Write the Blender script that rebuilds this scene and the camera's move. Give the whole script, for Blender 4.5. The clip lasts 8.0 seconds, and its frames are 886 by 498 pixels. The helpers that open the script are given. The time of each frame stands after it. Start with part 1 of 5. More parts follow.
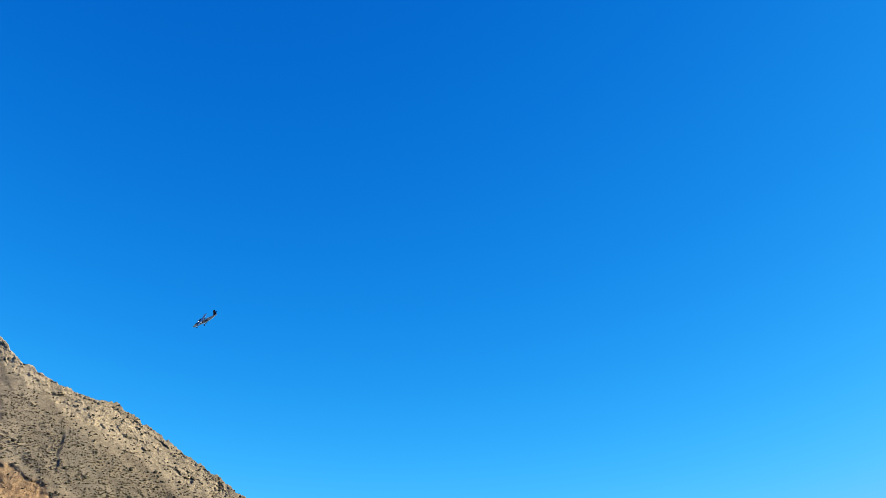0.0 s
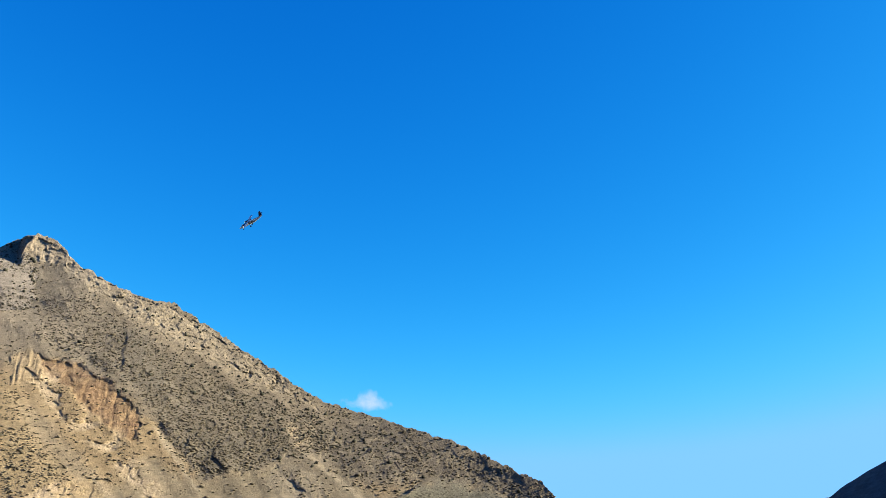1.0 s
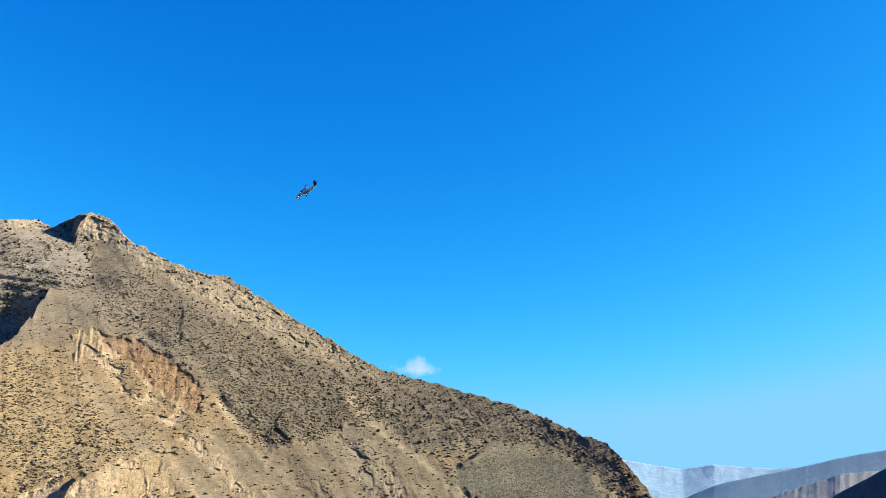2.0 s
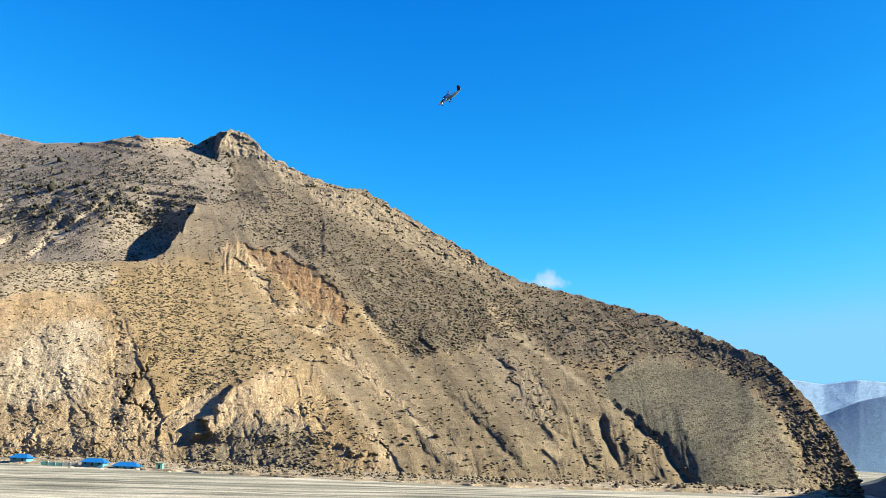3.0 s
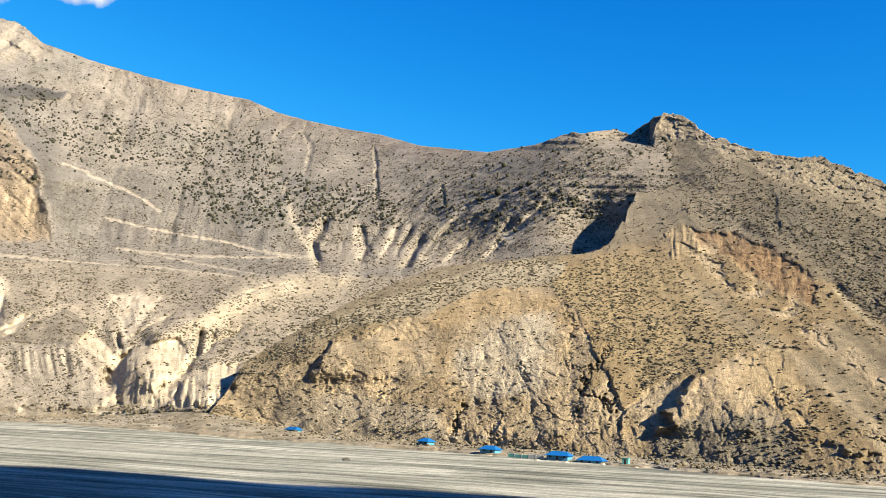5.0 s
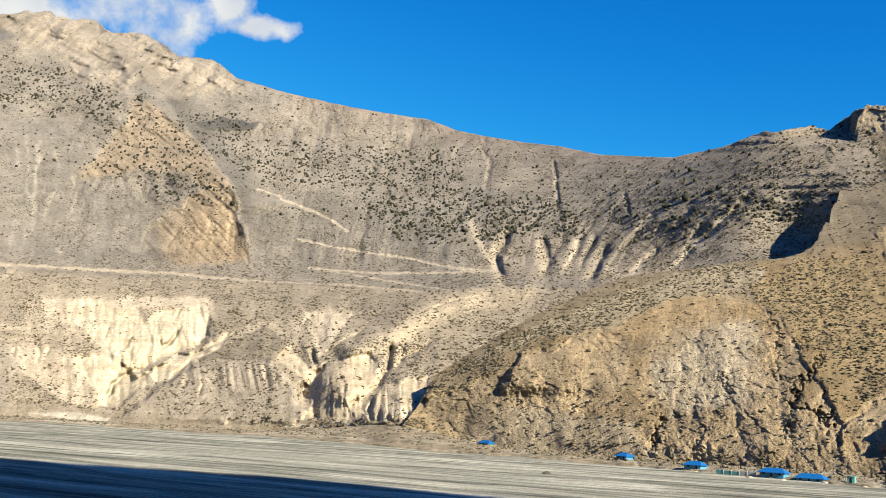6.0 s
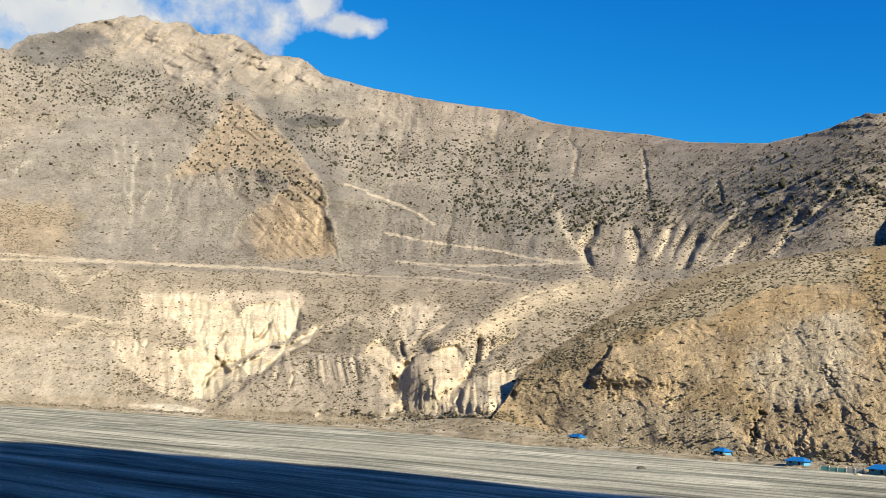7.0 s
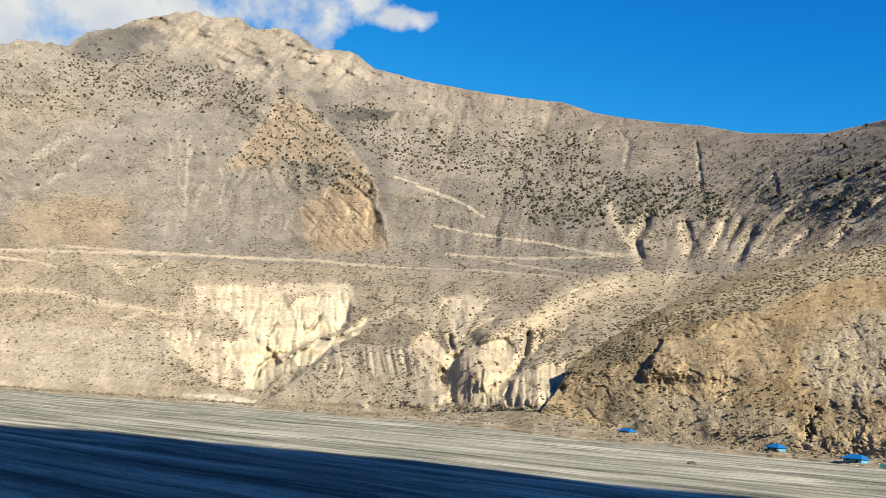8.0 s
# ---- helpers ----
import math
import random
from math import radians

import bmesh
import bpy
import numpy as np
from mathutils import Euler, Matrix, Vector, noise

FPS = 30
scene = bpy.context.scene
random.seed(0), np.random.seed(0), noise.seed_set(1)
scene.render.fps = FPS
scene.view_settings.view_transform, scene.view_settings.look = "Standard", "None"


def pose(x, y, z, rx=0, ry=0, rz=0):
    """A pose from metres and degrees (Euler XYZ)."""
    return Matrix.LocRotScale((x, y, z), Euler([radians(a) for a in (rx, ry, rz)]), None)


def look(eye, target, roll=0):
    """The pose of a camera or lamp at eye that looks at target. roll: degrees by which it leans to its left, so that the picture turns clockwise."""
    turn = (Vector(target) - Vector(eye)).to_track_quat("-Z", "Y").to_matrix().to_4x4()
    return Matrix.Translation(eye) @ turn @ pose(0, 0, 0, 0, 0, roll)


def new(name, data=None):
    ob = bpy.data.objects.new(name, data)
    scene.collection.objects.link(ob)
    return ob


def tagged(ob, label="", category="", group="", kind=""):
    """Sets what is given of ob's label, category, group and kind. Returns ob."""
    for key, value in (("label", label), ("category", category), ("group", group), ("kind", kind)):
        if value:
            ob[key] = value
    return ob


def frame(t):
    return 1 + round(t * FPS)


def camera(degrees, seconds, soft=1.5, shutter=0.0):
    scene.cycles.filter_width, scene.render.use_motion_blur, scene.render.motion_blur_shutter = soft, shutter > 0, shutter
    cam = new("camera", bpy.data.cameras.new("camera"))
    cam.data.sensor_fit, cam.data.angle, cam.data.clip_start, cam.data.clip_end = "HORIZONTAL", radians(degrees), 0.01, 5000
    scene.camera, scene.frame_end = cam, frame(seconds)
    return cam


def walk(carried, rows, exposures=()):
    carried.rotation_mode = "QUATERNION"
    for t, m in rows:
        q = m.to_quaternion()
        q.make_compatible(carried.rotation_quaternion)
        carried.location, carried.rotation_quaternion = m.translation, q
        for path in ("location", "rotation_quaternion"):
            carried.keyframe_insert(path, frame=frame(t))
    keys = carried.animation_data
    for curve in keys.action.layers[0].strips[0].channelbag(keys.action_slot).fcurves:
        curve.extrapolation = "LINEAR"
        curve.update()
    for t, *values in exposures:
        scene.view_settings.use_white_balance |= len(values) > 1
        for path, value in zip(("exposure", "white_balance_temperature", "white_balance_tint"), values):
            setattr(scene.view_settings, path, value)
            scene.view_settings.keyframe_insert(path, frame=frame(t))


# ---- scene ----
cam = camera(51.3, 8.0, soft=0.5)
EYE = 18.0
# seconds, east, north, rise over EYE, heading (right of north), pitch, lean to the left
PATH = [
    (0.0, 14.0, -36.0, 0.0, 23.94, 26.25, 3.26),
    (0.5, 15.5, -40.0, -0.3, 22.48, 22.17, 3.04),
    (1.0, 15.6, -42.0, -0.4, 21.13, 19.37, 2.15),
    (1.2, 15.7, -42.0, -0.4, 21.50, 18.85, 1.65),
    (2.3, 8.0, -23.8, 2.8, 15.14, 14.84, 0.95),
    (2.5, 8.0, -19.8, 3.2, 12.59, 12.18, 1.31),
    (3.0, 2.7, -11.5, 2.0, 10.54, 11.61, 2.11),
    (3.5, 0.0, 0.0, 0.0, 0.0, 10.71, 3.05),
    (4.0, 0.0, 11.9, -1.2, -6.75, 10.26, 2.51),
    (4.2, -0.4, 17.3, -0.9, -8.58, 10.11, 2.22),
    (5.3, -7.1, 34.7, 0.3, -20.11, 10.59, 2.82),
    (5.5, -8.9, 36.6, -0.6, -22.46, 10.82, 2.78),
    (6.0, -14.0, 40.0, -1.6, -27.99, 10.70, 2.91),
    (6.5, -16.3, 43.5, -1.8, -31.32, 10.23, 3.04),
    (7.0, -17.3, 46.0, -2.0, -33.45, 10.02, 3.19),
    (7.5, -17.6, 47.4, -2.0, -35.13, 9.75, 3.53),
    (8.0, -17.4, 48.4, -2.2, -36.60, 9.40, 3.77),
]


def aimed(x, y, rise, heading, pitch, lean):
    h, p = radians(heading), radians(pitch)
    way = Vector((math.sin(h) * math.cos(p), math.cos(h) * math.cos(p), math.sin(p)))
    eye = Vector((x, y, EYE + rise))
    return look(eye, eye + way, lean)


walk(cam, [(t, aimed(*row)) for t, *row in PATH], exposures=[(0.0, 1.79), (1.0, 1.82), (2.5, 1.92), (4.0, 1.92), (5.5, 1.62), (8.0, 1.42)])

# ---- light ----
SUN_HEADING, SUN_HEIGHT = 111.0, 27.0
world = bpy.data.worlds.new("sky")
scene.world = world
world.use_nodes = True
wn, wl = world.node_tree.nodes, world.node_tree.links
wn.clear()
sky = wn.new("ShaderNodeTexSky")
sky.sky_type, sky.sun_disc = "NISHITA", False
sky.sun_elevation, sky.sun_rotation = radians(SUN_HEIGHT), radians(SUN_HEADING)
sky.altitude, sky.air_density, sky.dust_density, sky.ozone_density = 2700, 1.0, 3.0, 3.0
split, join = wn.new("ShaderNodeSeparateColor"), wn.new("ShaderNodeCombineColor")
wl.new(sky.outputs[0], split.inputs[0])
# the thin, dry air of a high valley: a deeper blue overhead, paling to the horizon
for channel, (depth, gain, most) in enumerate(((3.6, 0.085, 1.25), (1.33, 0.79, 3.3), (0.72, 2.0, 6.9))):
    power, scaled = wn.new("ShaderNodeMath"), wn.new("ShaderNodeMath")
    power.operation, scaled.operation = "POWER", "MULTIPLY"
    power.inputs[1].default_value, scaled.inputs[1].default_value = depth, gain
    wl.new(split.outputs[channel], power.inputs[0])
    wl.new(power.outputs[0], scaled.inputs[0])
    capped = wn.new("ShaderNodeMath")
    capped.operation, capped.inputs[1].default_value, capped.inputs[2].default_value = "SMOOTH_MIN", most, 0.4 * most
    wl.new(scaled.outputs[0], capped.inputs[0])
    wl.new(capped.outputs[0], join.inputs[channel])
back = wn.new("ShaderNodeBackground")
back.inputs["Strength"].default_value = 0.054
out = wn.new("ShaderNodeOutputWorld")
wl.new(join.outputs[0], back.inputs["Color"])
wl.new(back.outputs[0], out.inputs[0])

sun_data = bpy.data.lights.new("sun", "SUN")
sun_data.energy, sun_data.angle, sun_data.color = 5.0, radians(0.53), (1.0, 0.88, 0.665)
sun = new("sun", sun_data)
a, b = radians(SUN_HEADING), radians(SUN_HEIGHT)
sun.matrix_world = look((0, 0, 900), Vector((0, 0, 900)) - Vector((math.sin(a) * math.cos(b), math.cos(a) * math.cos(b), math.sin(b))))


# ---- materials ----
def material(name, rough=0.95):
    m = bpy.data.materials.new(name)
    m.use_nodes = True
    n, l = m.node_tree.nodes, m.node_tree.links
    bsdf = n["Principled BSDF"]
    bsdf.inputs["Roughness"].default_value = rough
    bsdf.inputs["Specular IOR Level"].default_value = 0.2
    return m, n, l, bsdf


def noise_node(n, l, coord, scale, detail=6.0, rough=0.6):
    t = n.new("ShaderNodeTexNoise")
    t.inputs["Scale"].default_value, t.inputs["Detail"].default_value, t.inputs["Roughness"].default_value = scale, detail, rough
    l.new(coord, t.inputs["Vector"])
    return t


def ranged(n, l, value, lo, hi, a, b):
    r = n.new("ShaderNodeMapRange")
    r.inputs["From Min"].default_value, r.inputs["From Max"].default_value = lo, hi
    r.inputs["To Min"].default_value, r.inputs["To Max"].default_value = a, b
    l.new(value, r.inputs["Value"])
    return r.outputs[0]


def multiply(n, l, a, b):
    m = n.new("ShaderNodeMix")
    m.data_type, m.blend_type = "RGBA", "MULTIPLY"
    m.inputs["Factor"].default_value = 1.0
    l.new(a, m.inputs["A"])
    l.new(b, m.inputs["B"])
    return m.outputs["Result"]


def earth_material(name, fine=0.8, coarse=0.045, bump=1.0, reach=1.5):
    """Bare hillside: its earth colour, with any painted shade and haze, varied by stones and stains, with small relief.
    """
    m, n, l, bsdf = material(name)
    where = n.new("ShaderNodeTexCoord").outputs["Object"]
    sheet_tint = n.new("ShaderNodeAttribute")
    sheet_tint.attribute_name = "sheet_tint"
    small, large, stones = noise_node(n, l, where, fine, 8, 0.7), noise_node(n, l, where, coarse, 5, 0.6), noise_node(n, l, where, 0.22, 6, 0.75)
    colour = multiply(n, l, sheet_tint.outputs["Color"], ranged(n, l, small.outputs[0], 0.3, 0.7, 0.74, 1.26))
    colour = multiply(n, l, colour, ranged(n, l, stones.outputs[0], 0.32, 0.68, 0.68, 1.32))
    colour = multiply(n, l, colour, ranged(n, l, large.outputs[0], 0.3, 0.7, 0.85, 1.15))
    # low cushions of scrub, too small and too many to stand singly
    cover = n.new("ShaderNodeAttribute")
    cover.attribute_name = "scrub"
    for size, gone in ((0.42, 0.0), (0.27, 0.12)):
        cell = n.new("ShaderNodeTexVoronoi")
        cell.inputs["Scale"].default_value = size
        bent = n.new("ShaderNodeVectorMath")
        bent.operation = "MULTIPLY_ADD"
        bent.inputs[1].default_value = (1.6, 1.6, 1.6)
        l.new(small.outputs["Color"], bent.inputs[0])
        l.new(where, bent.inputs[2])
        l.new(bent.outputs[0], cell.inputs["Vector"])
        pick = n.new("ShaderNodeSeparateColor")
        l.new(cell.outputs["Color"], pick.inputs[0])
        room, dot = n.new("ShaderNodeMath"), n.new("ShaderNodeMath")
        room.operation, dot.operation = "SUBTRACT", "SUBTRACT"
        l.new(cover.outputs["Fac"], room.inputs[0])
        l.new(pick.outputs[0], room.inputs[1])
        l.new(ranged(n, l, room.outputs[0], 0.0, 0.4, 0.0, 0.46 - gone), dot.inputs[0])
        l.new(cell.outputs["Distance"], dot.inputs[1])
        mix = n.new("ShaderNodeMix")
        mix.data_type = "RGBA"
        mix.inputs["B"].default_value = (0.055, 0.05, 0.036, 1)
        l.new(ranged(n, l, dot.outputs[0], 0.0, 0.08, 0.0, 0.95), mix.inputs["Factor"])
        l.new(colour, mix.inputs["A"])
        colour = mix.outputs["Result"]
    l.new(colour, bsdf.inputs["Base Color"])
    b = n.new("ShaderNodeBump")
    b.inputs["Strength"].default_value, b.inputs["Distance"].default_value = bump, reach
    l.new(small.outputs[0], b.inputs["Height"])
    l.new(b.outputs[0], bsdf.inputs["Normal"])
    return m


def plain_material(name, colour, rough=0.6, vary=0.15, scale=2.0, metal=0.0):
    m, n, l, bsdf = material(name, rough)
    bsdf.inputs["Metallic"].default_value = metal
    where = n.new("ShaderNodeTexCoord").outputs["Object"]
    t = noise_node(n, l, where, scale)
    rgb = n.new("ShaderNodeRGB")
    rgb.outputs[0].default_value = (*colour, 1)
    l.new(multiply(n, l, rgb.outputs[0], ranged(n, l, t.outputs[0], 0.3, 0.7, 0.6 * (1 - vary), 0.6 * (1 + vary))), bsdf.inputs["Base Color"])
    return m


def bush_material(name, dark, pale):
    m, n, l, bsdf = material(name)
    g = n.new("ShaderNodeNewGeometry")
    mix = n.new("ShaderNodeMix")
    mix.data_type = "RGBA"
    mix.inputs["A"].default_value, mix.inputs["B"].default_value = (*dark, 1), (*pale, 1)
    l.new(g.outputs["Random Per Island"], mix.inputs["Factor"])
    l.new(mix.outputs["Result"], bsdf.inputs["Base Color"])
    return m


EARTH = earth_material("hillside_earth")


def river_material():
    m, n, l, bsdf = material("river_gravel", 0.85)
    where = n.new("ShaderNodeTexCoord").outputs["Object"]
    turn = n.new("ShaderNodeMapping")
    turn.vector_type = "POINT"
    turn.inputs["Rotation"].default_value = (0, 0, radians(10))
    turn.inputs["Scale"].default_value = (0.0045, 0.1, 1)
    l.new(where, turn.inputs["Vector"])
    streak = noise_node(n, l, turn.outputs[0], 1.0, 9, 0.68)
    streak.inputs["Distortion"].default_value = 0.35
    ramp = n.new("ShaderNodeValToRGB")
    e = ramp.color_ramp.elements
    e[0].position, e[0].color = 0.36, (0.07, 0.074, 0.066, 1)
    e[1].position, e[1].color = 0.68, (0.44, 0.43, 0.37, 1)
    mid = e.new(0.47)
    mid.color = (0.172, 0.176, 0.15, 1)
    l.new(streak.outputs[0], ramp.inputs[0])
    bsdf.inputs["Specular IOR Level"].default_value = 0.0
    patch, grit = noise_node(n, l, where, 0.02, 4), noise_node(n, l, where, 1.3, 6, 0.7)
    colour = multiply(n, l, ramp.outputs[0], ranged(n, l, patch.outputs[0], 0.3, 0.7, 0.8, 1.2))
    colour = multiply(n, l, colour, ranged(n, l, grit.outputs[0], 0.3, 0.7, 0.62, 1.38))
    l.new(colour, bsdf.inputs["Base Color"])
    b = n.new("ShaderNodeBump")
    b.inputs["Strength"].default_value, b.inputs["Distance"].default_value = 0.6, 0.4
    l.new(grit.outputs[0], b.inputs["Height"])
    l.new(b.outputs[0], bsdf.inputs["Normal"])
    return m


RIVER = river_material()


# ---- noise for the relief ----
TURNS = np.arange(256) * (2 * math.pi / 256)
GRAD_X, GRAD_Y = np.cos(TURNS).astype(np.float32), np.sin(TURNS).astype(np.float32)


def grain(x, y, seed=0):
    """Gradient noise on arrays, about -0.7 to 0.7."""
    x, y = np.broadcast_arrays(x, y)
    fx, fy = np.floor(x), np.floor(y)
    xf, yf = (x - fx).astype(np.float32), (y - fy).astype(np.float32)
    hx = fx.astype(np.int32).astype(np.uint32) * np.uint32(374761393) + np.uint32(seed * 1442695 + 12345)
    hy = fy.astype(np.int32).astype(np.uint32) * np.uint32(668265263)
    u, v = xf * xf * (3 - 2 * xf), yf * yf * (3 - 2 * yf)

    def corner(dx, dy):
        h = hx + hy + np.uint32((dx * 374761393 + dy * 668265263) & 0xFFFFFFFF)
        h = (h ^ (h >> np.uint32(13))) * np.uint32(1274126177)
        h = (h ^ (h >> np.uint32(16))) & np.uint32(255)
        return GRAD_X[h] * (xf - dx) + GRAD_Y[h] * (yf - dy)

    a, b, c, d = corner(0, 0), corner(1, 0), corner(0, 1), corner(1, 1)
    return (a + u * (b - a)) * (1 - v) + (c + u * (d - c)) * v


def fbm(x, y, octaves=5, seed=0, gain=0.5):
    total, amp = 0 * x, 1.0
    for k in range(octaves):
        total, amp = total + amp * grain(x * 2**k + 17.3 * k, y * 2**k - 9.1 * k, seed + k), amp * gain
    return total


def ridged(x, y, octaves=5, seed=0, gain=0.5):
    """Sharp crests at 0, hollows towards 1."""
    total, amp, most = 0 * x, 1.0, 0.0
    for k in range(octaves):
        total = total + amp * np.minimum(1, 2.2 * np.abs(grain(x * 2**k + 31.7 * k, y * 2**k + 5.3 * k, seed + k)))
        most, amp = most + amp, amp * gain
    return total / most


def clefts(x, y, octaves=3, seed=0, gain=0.5, sharp=1.6):
    """Rounded ribs at 0 and narrow gullies towards 1."""
    total, amp, most = 0 * x, 1.0, 0.0
    for k in range(octaves):
        total = total + amp * np.maximum(0, 1 - 2.6 * np.abs(grain(x * 2**k + 13.7 * k, y * 2**k + 7.9 * k, seed + k))) ** sharp
        most, amp = most + amp, amp * gain
    return total / most


def step(x, lo, hi):
    t = np.clip((x - lo) / (hi - lo), 0, 1)
    return t * t * (3 - 2 * t)


def along(x, pairs):
    """A smooth line through pairs of place and value."""
    px, py = np.array(pairs, float).T
    return np.interp(x, px, py)


def line_distance(az, el, line):
    """Degrees from a line of headings and heights, and how far along it (0 to 1)."""
    best, part = np.full(az.shape, 99.0), np.zeros(az.shape)
    for k, ((x0, y0), (x1, y1)) in enumerate(zip(line, line[1:])):
        t = np.clip(((az - x0) * (x1 - x0) + (el - y0) * (y1 - y0)) / ((x1 - x0) ** 2 + (y1 - y0) ** 2), 0, 1)
        d = np.hypot(az - x0 - t * (x1 - x0), el - y0 - t * (y1 - y0))
        part, best = np.where(d < best, (k + t) / (len(line) - 1), part), np.minimum(best, d)
    return best, part


def inside(az, el, corners, soft, seed=0, ragged=0.25, size=1.3):
    """How far within a many-sided patch a place lies, 0 to 1, with a ragged edge."""
    out = np.zeros(az.shape)
    xs, ys = [p[0] for p in corners], [p[1] for p in corners]
    near = (az > min(xs) - 2) & (az < max(xs) + 2) & (el > min(ys) - 2) & (el < max(ys) + 2)
    az, el = az[near], el[near]
    x, y = az + ragged * fbm(az * size, el * size, 4, seed), el + ragged * fbm(az * size + 7, el * size, 4, seed + 1)
    gap, part = line_distance(x, y, [*corners, corners[0]])
    odd = np.zeros(az.shape, bool)
    for (x0, y0), (x1, y1) in zip(corners, [*corners[1:], corners[0]]):
        if y0 != y1:
            odd ^= ((y0 > y) != (y1 > y)) & (x < (x1 - x0) * (y - y0) / (y1 - y0) + x0)
    out[near] = step(np.where(odd, gap, -gap), -soft, soft)
    return out


def furrow(az, el, line, wide, deep, seed=0, bend=0.22, jagged=False):
    """Depth of a furrow along a wandering line, fading at both ends; a negative depth makes a rib."""
    out = np.zeros(az.shape)
    xs, ys = [p[0] for p in line], [p[1] for p in line]
    room = 3.2 * wide + 0.6
    near = (az > min(xs) - room) & (az < max(xs) + room) & (el > min(ys) - room) & (el < max(ys) + room)
    x, y = az[near], el[near]
    rate, octaves = (2.6, 4) if jagged else (1.1, 2)
    gap, part = line_distance(x + bend * fbm(x * rate, y * rate, octaves, seed + 53, 0.6), y + bend * fbm(x * rate + 5, y * rate, octaves, seed + 54, 0.6), line)
    wide = wide * (1 + (0.9 if jagged else 0.4) * fbm(x * rate, y * rate, 2, seed + 55))
    out[near] = deep * np.exp(-((gap / wide) ** 2)) * np.minimum(1, 0.35 + 5 * part) * np.minimum(1, 0.35 + 5 * (1 - part))
    return out


def bluff(az, el, line, deep, reach, seed=0, ragged=0.35):
    """A face that stands out sharply to the right of a line (listed upwards) and falls back over its reach."""
    xs, ys = np.array([p[0] for p in line]), np.array([p[1] for p in line])
    off = az - np.interp(el, ys, xs) + ragged * fbm(az * 0.9, el * 1.4, 4, seed + 91)
    span = step(el, ys[0] - 0.5, ys[0] + 0.4) * step(ys[-1] + 0.5 - el, 0, 0.9)
    return -deep * step(off, 0, 0.3) * np.exp(-np.maximum(off, 0) / reach) * span


def streak(az, el, line, wide, seed=0, bend=0.12):
    """How far a place lies on a narrow band along a line, 0 to 1."""
    return np.clip(furrow(az, el, line, wide, 1.25, seed, bend), 0, 1)


def mixed(colour, other, amount):
    return colour + (np.array(other) - colour) * np.clip(amount, 0, 1)[..., None]


def sheet(name, places, colours, mat, scrub=None):
    """A grid of places (rows, columns, 3) as one smooth mesh, with its own colours."""
    rows, cols = places.shape[:2]
    mesh = bpy.data.meshes.new(name)
    idx = np.arange(rows * cols).reshape(rows, cols)
    quads = np.stack([idx[:-1, :-1], idx[:-1, 1:], idx[1:, 1:], idx[1:, :-1]], -1).reshape(-1, 4)
    mesh.vertices.add(rows * cols)
    mesh.vertices.foreach_set("co", places.reshape(-1).astype(np.float32))
    mesh.loops.add(quads.size)
    mesh.loops.foreach_set("vertex_index", quads.reshape(-1).astype(np.int32))
    mesh.polygons.add(len(quads))
    mesh.polygons.foreach_set("loop_start", np.arange(0, quads.size, 4, dtype=np.int32))
    mesh.polygons.foreach_set("use_smooth", np.ones(len(quads), bool))
    attr = mesh.attributes.new("sheet_tint", "FLOAT_COLOR", "POINT")
    rgba = np.ones((rows * cols, 4), np.float32)
    rgba[:, :3] = np.clip(colours.reshape(-1, 3), 0.01, 0.9) * (0.45 if mat is EARTH else 1.0)
    attr.data.foreach_set("color", rgba.reshape(-1))
    if scrub is not None:
        cover = mesh.attributes.new("scrub", "FLOAT", "POINT")
        cover.data.foreach_set("value", scrub.reshape(-1).astype(np.float32))
    mesh.update(calc_edges=True)
    mesh.materials.append(mat)
    return new(name, mesh)


def to_places(az, el, r):
    """Places from headings and heights (degrees) and level distances, round the valley's middle."""
    h = np.radians(az)
    return np.stack([r * np.sin(h), r * np.cos(h), EYE + r * np.tan(np.radians(el))], -1)


def hill_grid(az, foot, crest, rows, back=((40, 20), (120, 80), (260, 200), (500, 420))):
    """Headings, heights and shares of the way up from the foot (level distances) to the crest (heights in degrees)."""
    low = np.degrees(np.arctan((-3 - EYE) / foot))
    s = np.linspace(0, 1, rows)[:, None]
    return np.broadcast_to(az, (rows, len(az))).copy(), low + (crest - low) * s, s + 0 * az


def with_back(places, drop=((30, 16), (90, 60), (220, 170), (420, 380))):
    """Adds the slope behind the crest."""
    top = places[-1]
    away = top[:, :2] / np.linalg.norm(top[:, :2], axis=1, keepdims=True)
    more = []
    for far, down in drop:
        row = top.copy()
        row[:, :2] += away * far
        row[:, 2] = np.maximum(row[:, 2] - down, -4)
        more.append(row)
    return np.concatenate([places, np.array(more)])


# ---- the near spur ----
TAN, OCHRE, GREY, PALE = (0.41, 0.32, 0.205), (0.415, 0.315, 0.18), (0.305, 0.265, 0.203), (0.55, 0.46, 0.325)

SPUR_CREST = [(-31, -1.7), (-29.5, -0.7), (-28.4, 0.9), (-27.6, 2.6), (-25, 4.4), (-21.9, 6.4), (-18.8, 7.9), (-16.7, 8.8), (-10.7, 9.65), (-7.9, 9.9), (-6.9, 10.2),
              (-6.2, 10.9), (-5.5, 12.0), (-5.0, 13.0), (-4.5, 14.2), (-4.1, 15.8), (-3.7, 17.6), (-3.2, 18.34), (-2.0, 18.04), (-0.86, 16.93), (2.1, 15.75), (3.95, 15.3),
              (5.6, 15.2), (7.6, 14.2), (11.1, 12.35), (14.2, 10.85), (15.9, 10.1), (19.6, 9.25), (25.0, 7.9), (28.4, 6.55), (30.7, 5.55), (32.7, 3.55), (34.4, 1.3), (35.5, -0.7), (36.0, -2.3)]
